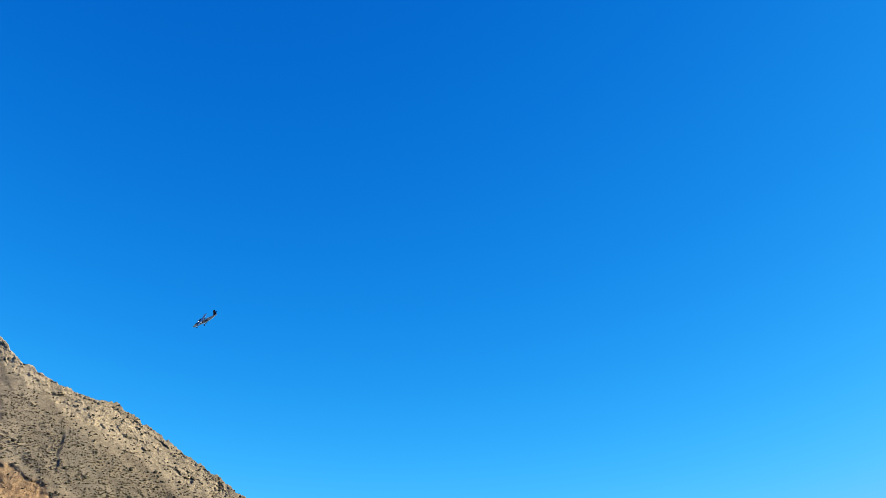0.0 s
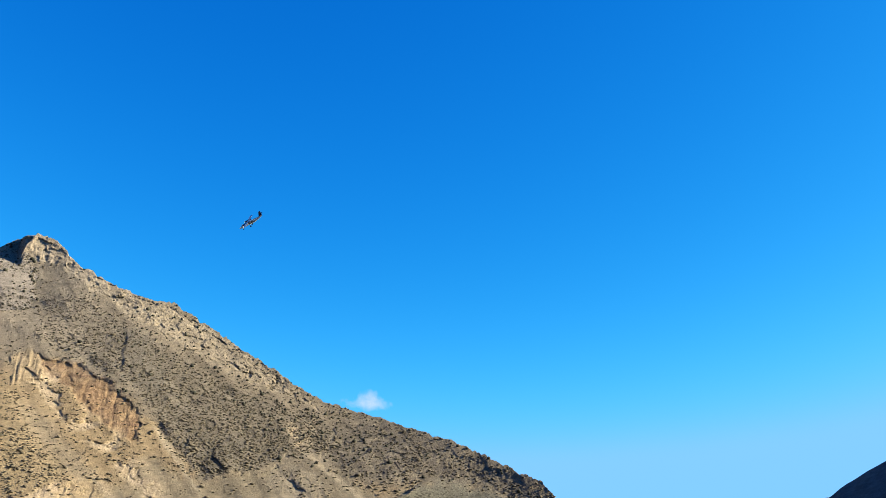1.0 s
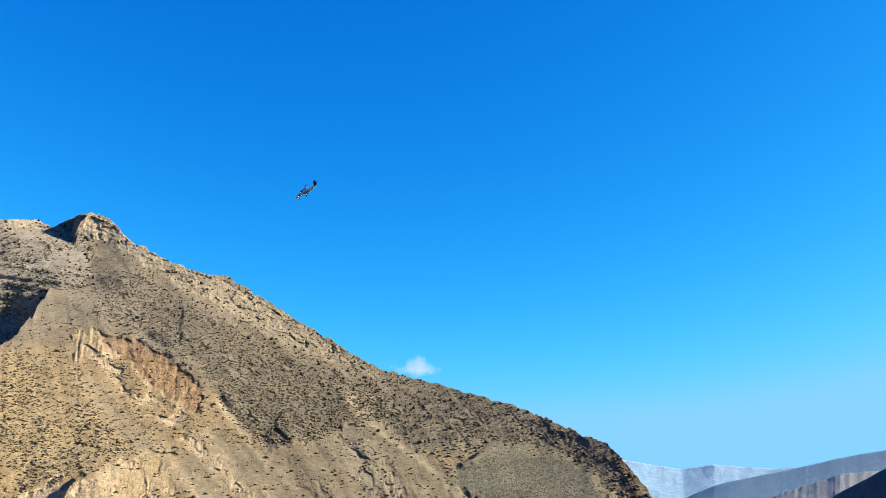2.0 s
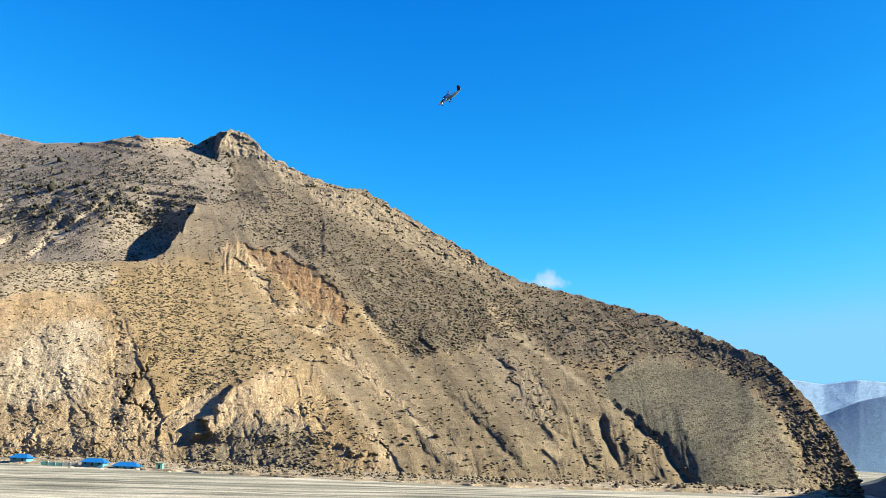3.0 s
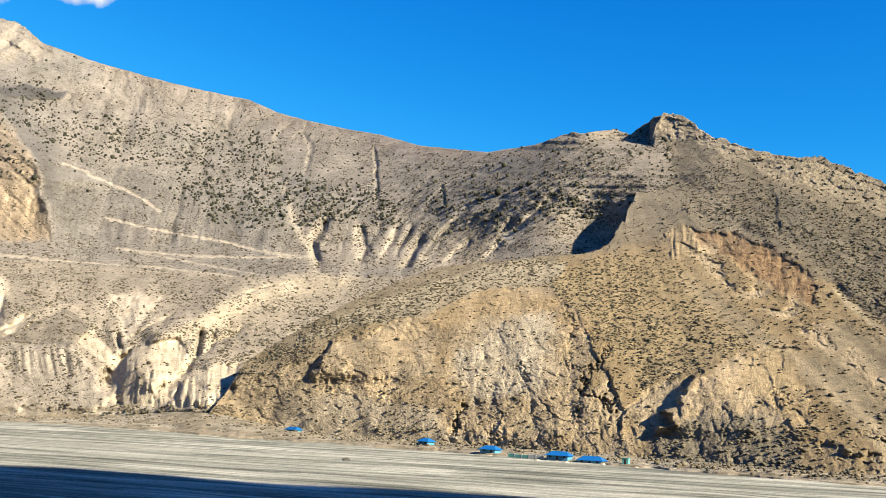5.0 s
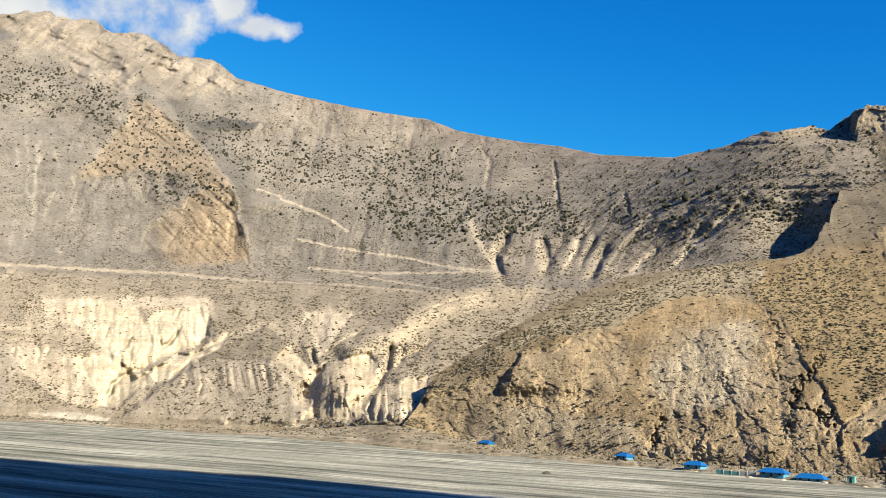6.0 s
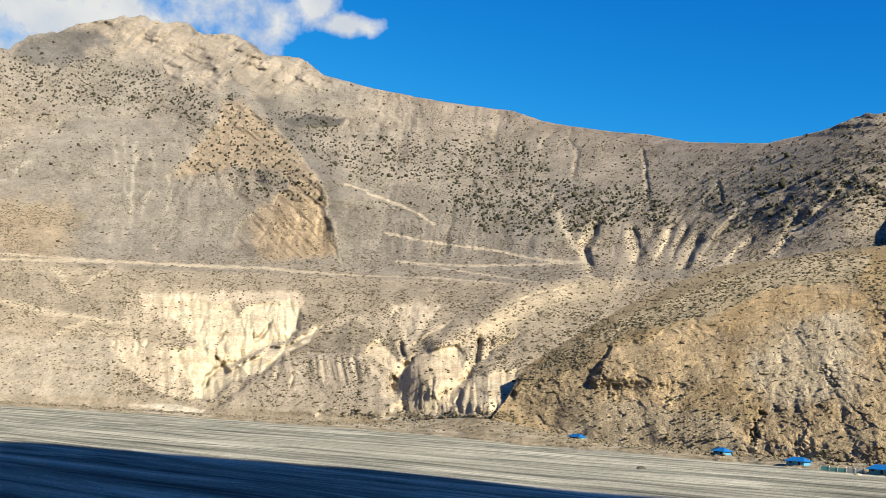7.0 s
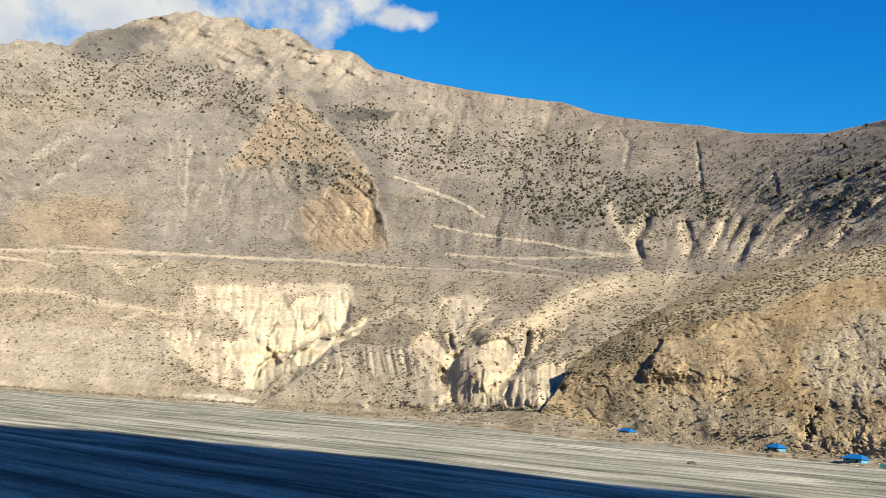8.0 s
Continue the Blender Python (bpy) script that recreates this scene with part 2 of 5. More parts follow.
SPUR_FOOT = [(-29, 680), (-19.6, 605), (-12.7, 550), (-5.5, 492), (4.7, 430), (14.7, 416), (25.5, 446), (30, 452), (35.2, 462)]
# level distances of the slope: headings across, heights down
SPUR_AZ = (-29, -22, -15, -8, -5, -2, 4, 10, 18, 26, 35.2)
SPUR_FORM = {
    2: (735, 668, 620, 570, 560, 545, 525, 512, 520, 535, 520), 6: (800, 742, 690, 652, 655, 655, 645, 640, 660, 655, 600),
    10: (860, 860, 845, 830, 825, 805, 775, 790, 850, 760, 700), 14: (950, 955, 980, 1000, 1000, 965, 920, 950, 960, 900, 800), 18.5: (1100, 1110, 1120, 1130, 1130, 1130, 1110, 1090, 1050, 1000, 900)}
CLIFF_TOP = [(-30, 0.8), (-26, 2.0), (-21.8, 4.2), (-17.3, 6.2), (-14, 7.6), (-10.2, 8.1), (-8.3, 6.4), (-6.6, 3.0), (-5.5, 0.8), (-4.2, 2.1), (-3, 2.9), (-0.8, 3.3), (0.8, 4.4), (2.2, 3.4), (3.4, 0.0), (6.5, -0.9), (8.4, -0.7), (9.6, -2.2), (36, -3)]
# cracks and dark hollows in the cliffs: line, width, depth
CRACKS = [
    ([(-9.21, 6.98), (-8.64, 6.18), (-8.28, 5.41), (-8.85, 4.63)], 0.17, 9), ([(-7.6, 5.45), (-7.24, 4.68)], 0.17, 7), ([(-6.26, 4.47), (-6.78, 3.76), (-7.24, 3.04), (-7.66, 2.37), (-7.97, 1.72)], 0.2, 13),
    ([(-8.17, 4.34), (-9.05, 3.63), (-8.74, 3.18), (-7.4, 2.87)], 0.11, 5), ([(-7.97, 1.75), (-7.09, 1.45), (-6.21, 1.14), (-6.41, 0.49)], 0.26, 14), ([(-8.07, 0.77), (-8.23, 0.08)], 0.2, 8), ([(-6.21, 2.54), (-6.36, 1.95)], 0.18, 7),
    ([(-11.28, 2.23), (-10.71, 2.52)], 0.2, 6), ([(-9.88, 6.82), (-9.62, 6.97)], 0.12, 4), ([(-12.06, 5.24), (-11.75, 5.52)], 0.14, 5)]
CRACKS += [
    ([(-15.11, -1), (-14.95, 0.12), (-14.64, 0.73)], 0.22, 14), ([(-13.04, -1.05), (-12.73, -0.76)], 0.25, 8), ([(-11.38, 2.22), (-11.23, 2.84), (-11.75, 3.23)], 0.16, 6), ([(-13.92, 6.05), (-13.87, 6.57)], 0.14, 5),
    ([(-16.09, 4.72), (-16.09, 5.4)], 0.13, 5), ([(-17.39, 3.75), (-16.25, 4.17)], 0.1, 4), ([(-22.98, 1.99), (-23.18, 2.56)], 0.22, 8), ([(-22.15, -0.58), (-22.15, 0.72)], 0.12, 4), ([(-27.01, 1.45), (-25.88, 2.14)], 0.2, 5)]
CRACKS += [
    ([(7.61, 0.09), (7.97, -0.38), (8.34, -0.85)], 0.17, 8), ([(6.42, 0.1), (7.46, 0.22)], 0.1, 4), ([(4.51, -1.76), (4.66, -2.75)], 0.16, 6), ([(2.44, 2.1), (2.64, 1.18)], 0.16, 6), ([(3.06, 2.03), (3.37, 1.26)], 0.12, 5),
    ([(17.03, 3.23), (17.34, 3.04)], 0.13, 6), ([(18.02, 2.34), (18.22, 2.03)], 0.16, 5), ([(10.61, 10.95), (10.82, 11.6)], 0.22, 9), ([(12.48, 10.51), (12.68, 11.23)], 0.2, 9), ([(4.71, 13.65), (4.71, 14.17)], 0.15, 6)]
# the long gullies of the slope, and the ribs between them (negative)
GULLIES = [
    ([(11.03, 3.35), (13.36, 1.51), (14.91, 0.01), (16.83, -1.48)], 0.2, 4.5), ([(12.43, 3.29), (14.03, 1.81)], 0.16, 3.5), ([(14.03, 5.65), (16.36, 3.96), (17.55, 2.36), (18.38, 1.11), (19.47, 0.2), (20.6, -1.12), (21.48, -1.65)], 0.2, 5), ([(21.17, 1.92), (21.33, 0.71), (21.9, -0.18), (22.73, -1.42)], 0.3, 11),
    ([(17.34, -0.06), (18.59, -1.18)], 0.2, 5), ([(5.59, 8.23), (7.15, 6.88), (8.7, 5.45)], 0.28, 6), ([(8.6, 6.21), (9.48, 5.15), (10.46, 5.6)], 0.3, 7), ([(21.23, 2.94), (23.19, 1.63), (24.8, 0.32), (26.09, -1.52), (26.71, -2.23)], 0.34, 11)]
GULLIES += [
    ([(7.61, 2.25), (9.94, 0.06), (12.27, -2.18)], 0.18, 2.5), ([(9.06, 1.93), (10.98, 0.44)], 0.2, 3), ([(23.61, 0.36), (25.06, -1.63)], 0.22, 2.5), ([(18.38, 2.98), (20.45, 1.29), (21.59, -0.71)], 0.25, -5), ([(15.17, 5.32), (17.14, 2.96), (18.59, 0.24)], 0.35, -6),
    ([(19.57, 3.7), (21.79, 2), (23.97, -0.31), (25.42, -1.92)], 0.4, -4), ([(10.46, 5.6), (13.25, 2.88), (16.36, -0.14)], 0.5, -5), ([(22.57, 0.66), (24.02, -0.97)], 0.3, -4)]


def form(az, el, low, near, heads, levels):
    """Smooth level distances of a slope from a coarse table, with the foot (heights low, distances near) as its first line."""
    e = np.linspace(-4, 24, 281)
    cols = az[0]
    lv = sorted(levels)
    lines = [np.interp(cols, heads, levels[k]) for k in lv]
    dense = np.empty((len(e), len(cols)))
    for j in range(len(cols)):
        dense[:, j] = np.interp(e, [low[j], *lv], [near[j], *(n[j] for n in lines)])
    for _ in range(3):
        pad = np.pad(dense, ((9, 9), (0, 0)), "edge")
        run = np.cumsum(np.pad(pad, ((1, 0), (0, 0))), axis=0)
        dense = (run[19:] - run[:-19]) / 19
        pad = np.pad(dense, ((0, 0), (20, 20)), "edge")
        run = np.cumsum(np.pad(pad, ((0, 0), (1, 0))), axis=1)
        dense = (run[:, 41:] - run[:, :-41]) / 41
    f = np.clip((el + 4) * 10, 0, 279.99)
    i = f.astype(int)
    j = np.broadcast_to(np.arange(len(cols)), el.shape)
    return dense[i, j] * (1 - (f - i)) + dense[i + 1, j] * (f - i)


def blocks(x, y, seed, deep, tilt, crack):
    """Broken rock: facets with a depth and a tilt of their own, and open joints between them."""
    xi, yi = np.floor(x).astype(np.int64), np.floor(y).astype(np.int64)
    f1, f2, depth = np.full(x.shape, 9.0), np.full(x.shape, 9.0), np.zeros(x.shape)
    for dx in (-1, 0, 1):
        for dy in (-1, 0, 1):
            h = ((xi + dx) * 374761393 + (yi + dy) * 668265263 + seed * 974634777) & 0x7FFFFFFF
            h = ((h ^ (h >> 13)) * 1274126177) & 0x7FFFFFFF
            h = h ^ (h >> 15)
            ox, oy = xi + dx + (h & 255) / 255 - x, yi + dy + ((h >> 8) & 255) / 255 - y
            d = np.hypot(ox, oy)
            value = deep * (((h >> 4) & 255) / 255 - 0.5) + tilt * ((((h >> 12) & 255) / 255 - 0.5) * ox + (((h >> 16) & 255) / 255 - 0.5) * oy)
            closer = d < f1
            f2 = np.where(closer, f1, np.minimum(f2, d))
            depth, f1 = np.where(closer, value, depth), np.where(closer, d, f1)
    return depth + crack * np.exp(-(((f2 - f1) / 0.12) ** 2))


def rock_relief(u, v, rock, size, seed):
    """Craggy depth in metres where there is rock."""
    out = np.zeros(u.shape)
    on = rock > 0.02
    x, y = u[on], v[on]
    wx, wy = 0.18 * size * fbm(x / size, y / size, 4, seed), 0.18 * size * fbm(x / size + 9, y / size, 4, seed + 1)
    x, y = x + wx + 0.25 * y, y + wy
    d = blocks(x / size, y / (0.75 * size), seed + 2, 0.16 * size, 0.55 * size, 0.03 * size)
    d += blocks(x / (0.3 * size), y / (0.2 * size), seed + 3, 0.12 * size, 0.26 * size, 0.03 * size)
    d += 0.09 * size * fbm(x / (0.15 * size), y / (0.1 * size), 3, seed + 4)
    out[on] = d * rock[on]
    return out


def spur_relief(az, el, s, top, near):
    r = form(az, el, el[0], near, SPUR_AZ, SPUR_FORM)
    u, v = np.radians(az) * 800, np.radians(el) * r
    k = along(az, [(-28, -0.7), (-18, -0.3), (-8, 0.0), (-3, 0.6), (4, 1.0), (18, 0.9), (24, 0.5), (35, 0.2)])
    q, w = (u + k * v) / np.sqrt(1 + k * k), (v - k * u) / np.sqrt(1 + k * k)
    wob = 0.35 * fbm(az * 0.9, el * 0.9, 4, 5)

    def area(corners, soft, seed, ragged=0.3):
        return inside(az, el, corners, soft, seed, ragged)

    cliff = step(along(az, CLIFF_TOP) + wob * 1.6 - el, -0.15, 0.3) * step(10.5 - az, 0, 1.5)
    scree = step(fbm(u / 70 + 3, v / 50, 4, 81), 0.12, 0.22) * step(3.5 - el, 0, 2)
    cliff = cliff * (1 - 0.4 * scree)
    dome = area([(22.62, 5.09), (25.06, 5.44), (27.85, 4.95), (29.92, 3.8), (31.63, 1.83), (32.92, -1.05), (33.39, -1.98), (26.76, -2.23), (25.68, -0.27), (23.55, 1.71), (21.33, 3.3), (20.91, 4.04)], 0.5, 691, 0.4)
    talus = area([(5.8, 6.16), (8.75, 4.82), (13, 5.64), (14.34, 6.37), (17.96, 5.74), (20.6, 4.04), (23.55, 1.35), (26.4, -2.23), (9.48, -2.67), (6.27, 1.34), (3.94, 3.65)], 0.4, 693, 0.5)
    ochre_slope = area([(-10.04, 7.82), (-7.86, 9.45), (-3.67, 10.12), (-1.81, 8.55), (2.7, 5.36), (3.16, 4.34), (1.4, 4.58), (-1.86, 3.14), (-4.4, 1.88), (-6.31, 4.61), (-8.12, 6.49)], 0.25, 695)
    grey_band = area([(-2.58, 14.42), (-0.05, 15.33), (2.23, 14.13), (5.23, 12.72), (10.46, 10.3), (15.95, 9), (17.14, 7.09), (13.98, 6.71), (12.27, 5.63), (9.11, 5.02), (7.15, 6.7), (5.54, 8.56), (4.35, 10.28), (1.45, 11.15), (-0.36, 11.71), (-2.17, 12.28)], 0.3, 697, 0.5)
    left_slope = area([(-28.05, 1.64), (-24.48, 3.53), (-21.79, 5.04), (-16.87, 5.86), (-14.28, 7.4), (-9.83, 7.82), (-8.85, 9.28), (-11.33, 9.56), (-14.39, 8.79), (-18.37, 7.3), (-21.84, 5.7), (-25.72, 3.46)], 0.15, 699, 0.25)
    orange = area([(-1.76, 11.42), (0.37, 11.09), (2.54, 10.35), (4.09, 9.2), (5.08, 8.21), (5.02, 6.82), (3.52, 7.45), (1.66, 8.54), (0.88, 9.38), (-0.93, 10.31)], 0.15, 711, 0.35)
    pillars = area([(-3, 11.11), (-2.27, 11.72), (-1.6, 11.44), (-1.08, 10.13), (-1.76, 9.89), (-2.79, 9.84)], 0.12, 713)
    boulders = np.maximum(streak(az, el, [(-2.74, 10.87), (-0.72, 9.65), (0.99, 8.19), (2.85, 7.04), (5.13, 5.41), (7.51, 3.08), (9.84, 1.43)], 0.62, 715, 0.5), streak(az, el, [(14.19, 8.45), (14.96, 7.4), (17.19, 6.75)], 0.4, 716, 0.3))
    boulders = boulders * step(fbm(u / 26, v / 18, 4, 717), -0.12, 0.12)
    ribs = area([(13.98, 6.71), (16.26, 5.35), (18.22, 2.98), (18.33, 1.61), (16.93, 1.59), (14.6, 3.6), (13.36, 5.31)], 0.2, 718, 0.5)
    brow = area([(14.91, 8.62), (17.76, 8.83), (21.38, 8.16), (26.04, 6.97), (29.51, 5.45), (31.58, 4.13), (34.11, 0.9), (35.1, -1.62), (33.54, -1.98), (32.56, 0.55), (31.63, 2.33), (29.56, 4.12), (26.4, 5.46), (22.98, 5.51), (17.96, 5.74), (15.74, 6.74)], 0.2, 705, 0.4)
    rim = area([(-3.72, 16.85), (-3.21, 18.34), (-1.34, 17.57), (2.75, 15.77), (7.92, 14.18), (12.53, 11.58), (15.53, 9.52), (14.08, 10.21), (10.41, 11.15), (6.63, 12.77), (2.9, 14.5), (0.31, 15.72), (-1.6, 16.72)], 0.15, 703, 0.35)
    crag = area([(-3.88, 16.76), (-3.62, 17.71), (-3.26, 18.28), (-2.69, 18.25), (-1.86, 17.95), (-1.08, 17.28), (-0.72, 16.96), (-1.91, 16.71), (-2.95, 16.65)], 0.1, 720, 0.2)
    buttress = area([(-3.98, 0.07), (-3.62, 1.24), (-1.86, 2.98), (0.57, 2.71), (1.76, 4.43), (2.75, 4.65), (3.94, 3.33), (4.25, 0.63), (1.45, 0.9), (-0.93, 0.81), (-2.48, -0.25)], 0.2, 719, 0.4)
    toe = step(34.8 - az, 0, 2) * step(az, 29.5, 31.5) * step(3 - el, 0, 2)
    rock = np.clip(cliff + orange + pillars + 0.8 * boulders + 0.8 * ribs + rim + crag + buttress + brow * 0.7 + toe, 0, 1) * (1 - 0.95 * dome) * (1 - 0.9 * ochre_slope)
    calm_slope = 1 - 0.85 * dome - 0.55 * ochre_slope - 0.5 * left_slope
    d = 14 * fbm(u / 150, v / 120, 4, 1) * step(s, 0, 0.15)
    gully = ridged(q / 42 + 0.5 * fbm(u / 80, v / 80, 3, 6), w / 260, 5, 9, 0.6)
    d += calm_slope * (1 - rock) * (-2.6 * (1 - gully) * step(az, -6, 2) * (0.35 + 0.65 * step(el, 3, 7)) - 1.2 * (1 - gully) + 2.4 * fbm(q / 60, w / 200, 4, 8) * step(el, 3, 7)) + (0.3 + 0.4 * calm_slope) * fbm(u / 10, v / 10, 4, 3)
    d += talus * (1 - 0.6 * rock) * (3.2 * clefts(q / 46 + 0.3 * fbm(u / 90, v / 90, 3, 83), w / 700, 3, 84, 0.5) + 1.2 * clefts(q / 15 + 0.3 * fbm(u / 30, v / 30, 3, 85), w / 260, 2, 86))
    outcrop = step(fbm(az * 0.9 + 3, el * 1.3, 4, 77), 0.1, 0.25) * np.clip(grey_band + 0.35 * brow + 0.5 * ribs, 0, 1) * (1 - rim)
    d += rock_relief(u, v, outcrop, 9, 38)
    d += grey_band * 3.0 * (ridged((u - 0.2 * v) / 34, (v + 0.3 * u) / 26, 4, 87) - 0.4)
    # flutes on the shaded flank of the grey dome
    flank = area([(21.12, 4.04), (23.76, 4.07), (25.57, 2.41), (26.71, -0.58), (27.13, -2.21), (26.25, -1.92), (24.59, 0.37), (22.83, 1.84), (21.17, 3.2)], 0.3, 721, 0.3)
    d += flank * 2.0 * clefts((u + 0.3 * v) / 17, v / 130, 3, 88, 0.5) - dome * 4 * step(az - along(el, [(-2.5, 26.8), (-1.9, 26.3), (1.0, 23.7), (3.8, 21.2), (5.2, 21.0), (9, 20)]), 0.0, 3.5)
    calm = 1 - 0.6 * inside(az, el, [(-25.5, 0.6), (-20.8, 0.9), (-15.8, 0.3), (-15.8, -1.6), (-25.5, -1.6)], 0.3, 701)
    d += rock_relief(u, v, rock * (1 - cliff), 13, 21) * (0.55 + 0.4 * rim) + calm * (0.25 * rock_relief(u, v, rock * cliff, 4.5, 24) + 0.34 * rock_relief(u, v, rock * cliff, 10, 22) + 0.14 * rock_relief(u, v, rock * cliff, 26, 23))
    # the cliff's beds dip to the left; slabs and clefts follow them
    d += cliff * calm * (4 * fbm(u / 75 + 0.3 * v / 75, v / 60, 3, 27) + 2.6 * clefts((u + 0.5 * v) / 30 + 0.3 * fbm(u / 30, v / 30, 3, 29), (v - 0.5 * u) / 60, 4, 28, 0.6) + 1.8 * ridged((v - 0.55 * u) / 10 + 0.6 * fbm(u / 25, v / 25, 3, 30), u / 60, 4, 25))
    d += crag * (2.4 * clefts(u / 7 + 0.5 * fbm(u / 14, v / 14, 3, 37), v / 40, 3, 34, 0.6) + 1.2 * ridged(v / 7, u / 40, 3, 35) - 2) + 0.9 * rock_relief(u, v, boulders, 8, 36)
    d += orange * (2.6 * clefts(u / 9, v / 40, 3, 31) + 1.5 * ridged(v / 8, u / 50, 3, 32) - 1) + pillars * (6 * clefts(u / 7, v / 60, 3, 33) - 6)
    # noses and buttresses that throw their shade to the left
    d += bluff(az, el, [(-3.77, -0.17), (-3.26, 0.75), (-2.53, 1.93), (-1.81, 3.07)], 14, 4.0, 3, 0.9)
    d += bluff(az, el, [(-5.95, -0.31), (-5.69, 0.69), (-4.65, 1.43)], 6, 1.2, 5)
    d += bluff(az, el, [(-23.75, 2.01), (-23.44, 2.93), (-22.82, 3.97)], 12, 6.0, 7)
    d += bluff(az, el, [(-28.21, 0.75), (-28, 1.71), (-27.74, 2.3)], 7, 2.0, 9)
    d -= 8 * np.exp(-(((el - 1.5) / 2.6) ** 2)) * step(az, -8.6, -7.2) * step(-4.8 - az, 0, 3)
    for number, (line, wide, deep) in enumerate(GULLIES):
        d += furrow(az, el, line, wide, 0.6 * deep, number)
    for number, (line, wide, deep) in enumerate(CRACKS):
        d += furrow(az, el, line, 0.55 * wide, 0.38 * deep, number + 30, 0.5, True)
    # a dark hollow under the brow, and scarps in the grey scrubland
    d += bluff(az, el, [(21.64, 4.4), (22.31, 4.8), (22.78, 5.22)], 12, 3.0, 11)
    d += bluff(az, el, [(3.21, 11.25), (2.9, 12.27), (3.01, 13.46)], 5, 2.0, 13) + bluff(az, el, [(10.46, 5.6), (9.48, 6.61), (10.3, 7.69)], 6, 2.0, 15) + bluff(az, el, [(17.76, 6.24), (18.95, 6.93), (19.47, 7.45)], 6, 2.0, 17)
    d += 26 * step(el, 12.9, 14.2) * step(0.5 - az, 0, 4.5)

    c = np.empty(az.shape + (3,))
    c[:] = TAN
    c = mixed(c, OCHRE, (0.6 * step(az, -13, -9) + 0.15) * step(9.5 - az, 0, 5) * step(10.5 - el, 0, 1.5))
    c = mixed(c, GREY, step(el - along(az, [(-29, 2), (-20, 5.2), (-14, 8.2), (-10, 9.2), (-5, 10.3), (0, 11), (6, 8), (12, 5)]) + 2 * wob, -0.3, 0.6) * 0.85)
    c = mixed(c, (0.40, 0.33, 0.22), 0.85 * talus)
    c = mixed(c, (0.285, 0.245, 0.175), 0.85 * talus * step(az - along(el, [(-2, 14), (3, 9.5), (7, 6)]), -1, 3))
    c = mixed(c, (0.335, 0.29, 0.205), 0.6 * talus * step(fbm(q / 30, w / 300, 4, 89), 0.0, 0.2))
    c = mixed(c, (0.48, 0.38, 0.23), 0.85 * ochre_slope)
    c = mixed(c, (0.285, 0.25, 0.193), 0.9 * grey_band)
    c = mixed(c, (0.53, 0.47, 0.365), 0.9 * left_slope)
    c = mixed(c, (0.61, 0.505, 0.36), cliff * (0.6 + fbm(u / 30, v / 22, 4, 71)))
    c = mixed(c, (0.74, 0.59, 0.39), cliff * step(fbm(u / 60, v / 40, 3, 72), 0.0, 0.3))
    c = mixed(c, (0.45, 0.365, 0.255), cliff * step(fbm(u / 26, v / 20, 4, 70), 0.08, 0.3) * 0.6)
    c = mixed(c, GREY, cliff * step(fbm(u / 45, v / 45, 3, 74), 0.12, 0.3) * 0.25)
    c = mixed(c, (0.66, 0.55, 0.38), 0.7 * area([(-11.8, -1.07), (-11.69, 0.5), (-10.14, -0.09), (-8.95, 0.27), (-8.59, -0.36), (-10.04, -0.8), (-11.23, -1.17)], 0.12, 724))
    c = mixed(c, (0.405, 0.27, 0.155), orange * (0.95 + 0.6 * fbm(u / 20, v / 20, 3, 73)))
    c = mixed(c, (0.30, 0.19, 0.115), orange * 0.7 * step(grain(v / 5, u / 60, 76), 0.1, 0.3))
    c = mixed(c, (0.68, 0.555, 0.385), 0.9 * boulders)
    c = mixed(c, (0.52, 0.41, 0.26), 0.8 * pillars)
    c = mixed(c, (0.56, 0.42, 0.245), 0.6 * cliff * inside(az, el, [(-17.6, 5.3), (-15.6, 6.9), (-13.3, 7.8), (-9.8, 7.4), (-7.2, 5.4), (-8.6, 5.2), (-10.2, 6.2), (-13.5, 6.0), (-16, 5.0)], 0.3, 721))
    c = mixed(c, (0.68, 0.615, 0.50), 0.7 * cliff * area([(-15.32, 3.4), (-12.78, 5.58), (-9.73, 6.43), (-9.62, 4.37), (-10.81, 1.59), (-13.82, 1.12), (-15.21, 2.04)], 0.5, 723, 0.8))
    c = mixed(c, (0.60, 0.525, 0.41), 0.8 * inside(az, el, [(-25.5, 0.7), (-20.8, 1.0), (-16.2, 0.2), (-15.8, -1.8), (-25.5, -1.8)], 0.3, 725, 0.5))
    c = mixed(c, (0.34, 0.285, 0.21), 0.75 * area([(-27.89, 0.16), (-27.58, 2.43), (-24.89, 3.62), (-22.15, 3.96), (-21.79, 1.92), (-23.24, -0.16), (-25.98, -0.65)], 0.4, 728, 0.6))
    c = mixed(c, (0.50, 0.445, 0.36), 0.8 * area([(-16.46, -1.15), (-15.99, -0.65), (-15.16, -1), (-13.66, -0.87), (-12.63, -1.18), (-16.46, -1.48)], 0.15, 726, 0.2))
    nose = area([(-4.4, -2.48), (-3.83, -0.24), (-1.24, 0.81), (1.45, 0.9), (3.26, -0.11), (3.89, -2.76)], 0.3, 727, 0.5)
    c = mixed(c, (0.31, 0.28, 0.22), 0.85 * nose)
    c = mixed(c, (0.66, 0.515, 0.31), 0.9 * area([(0.57, 2.71), (1.71, 4.62), (2.95, 4.68), (3.99, 2.99), (4.46, 0.29), (3.58, 0.25), (2.44, 1.24)], 0.25, 729, 0.5))
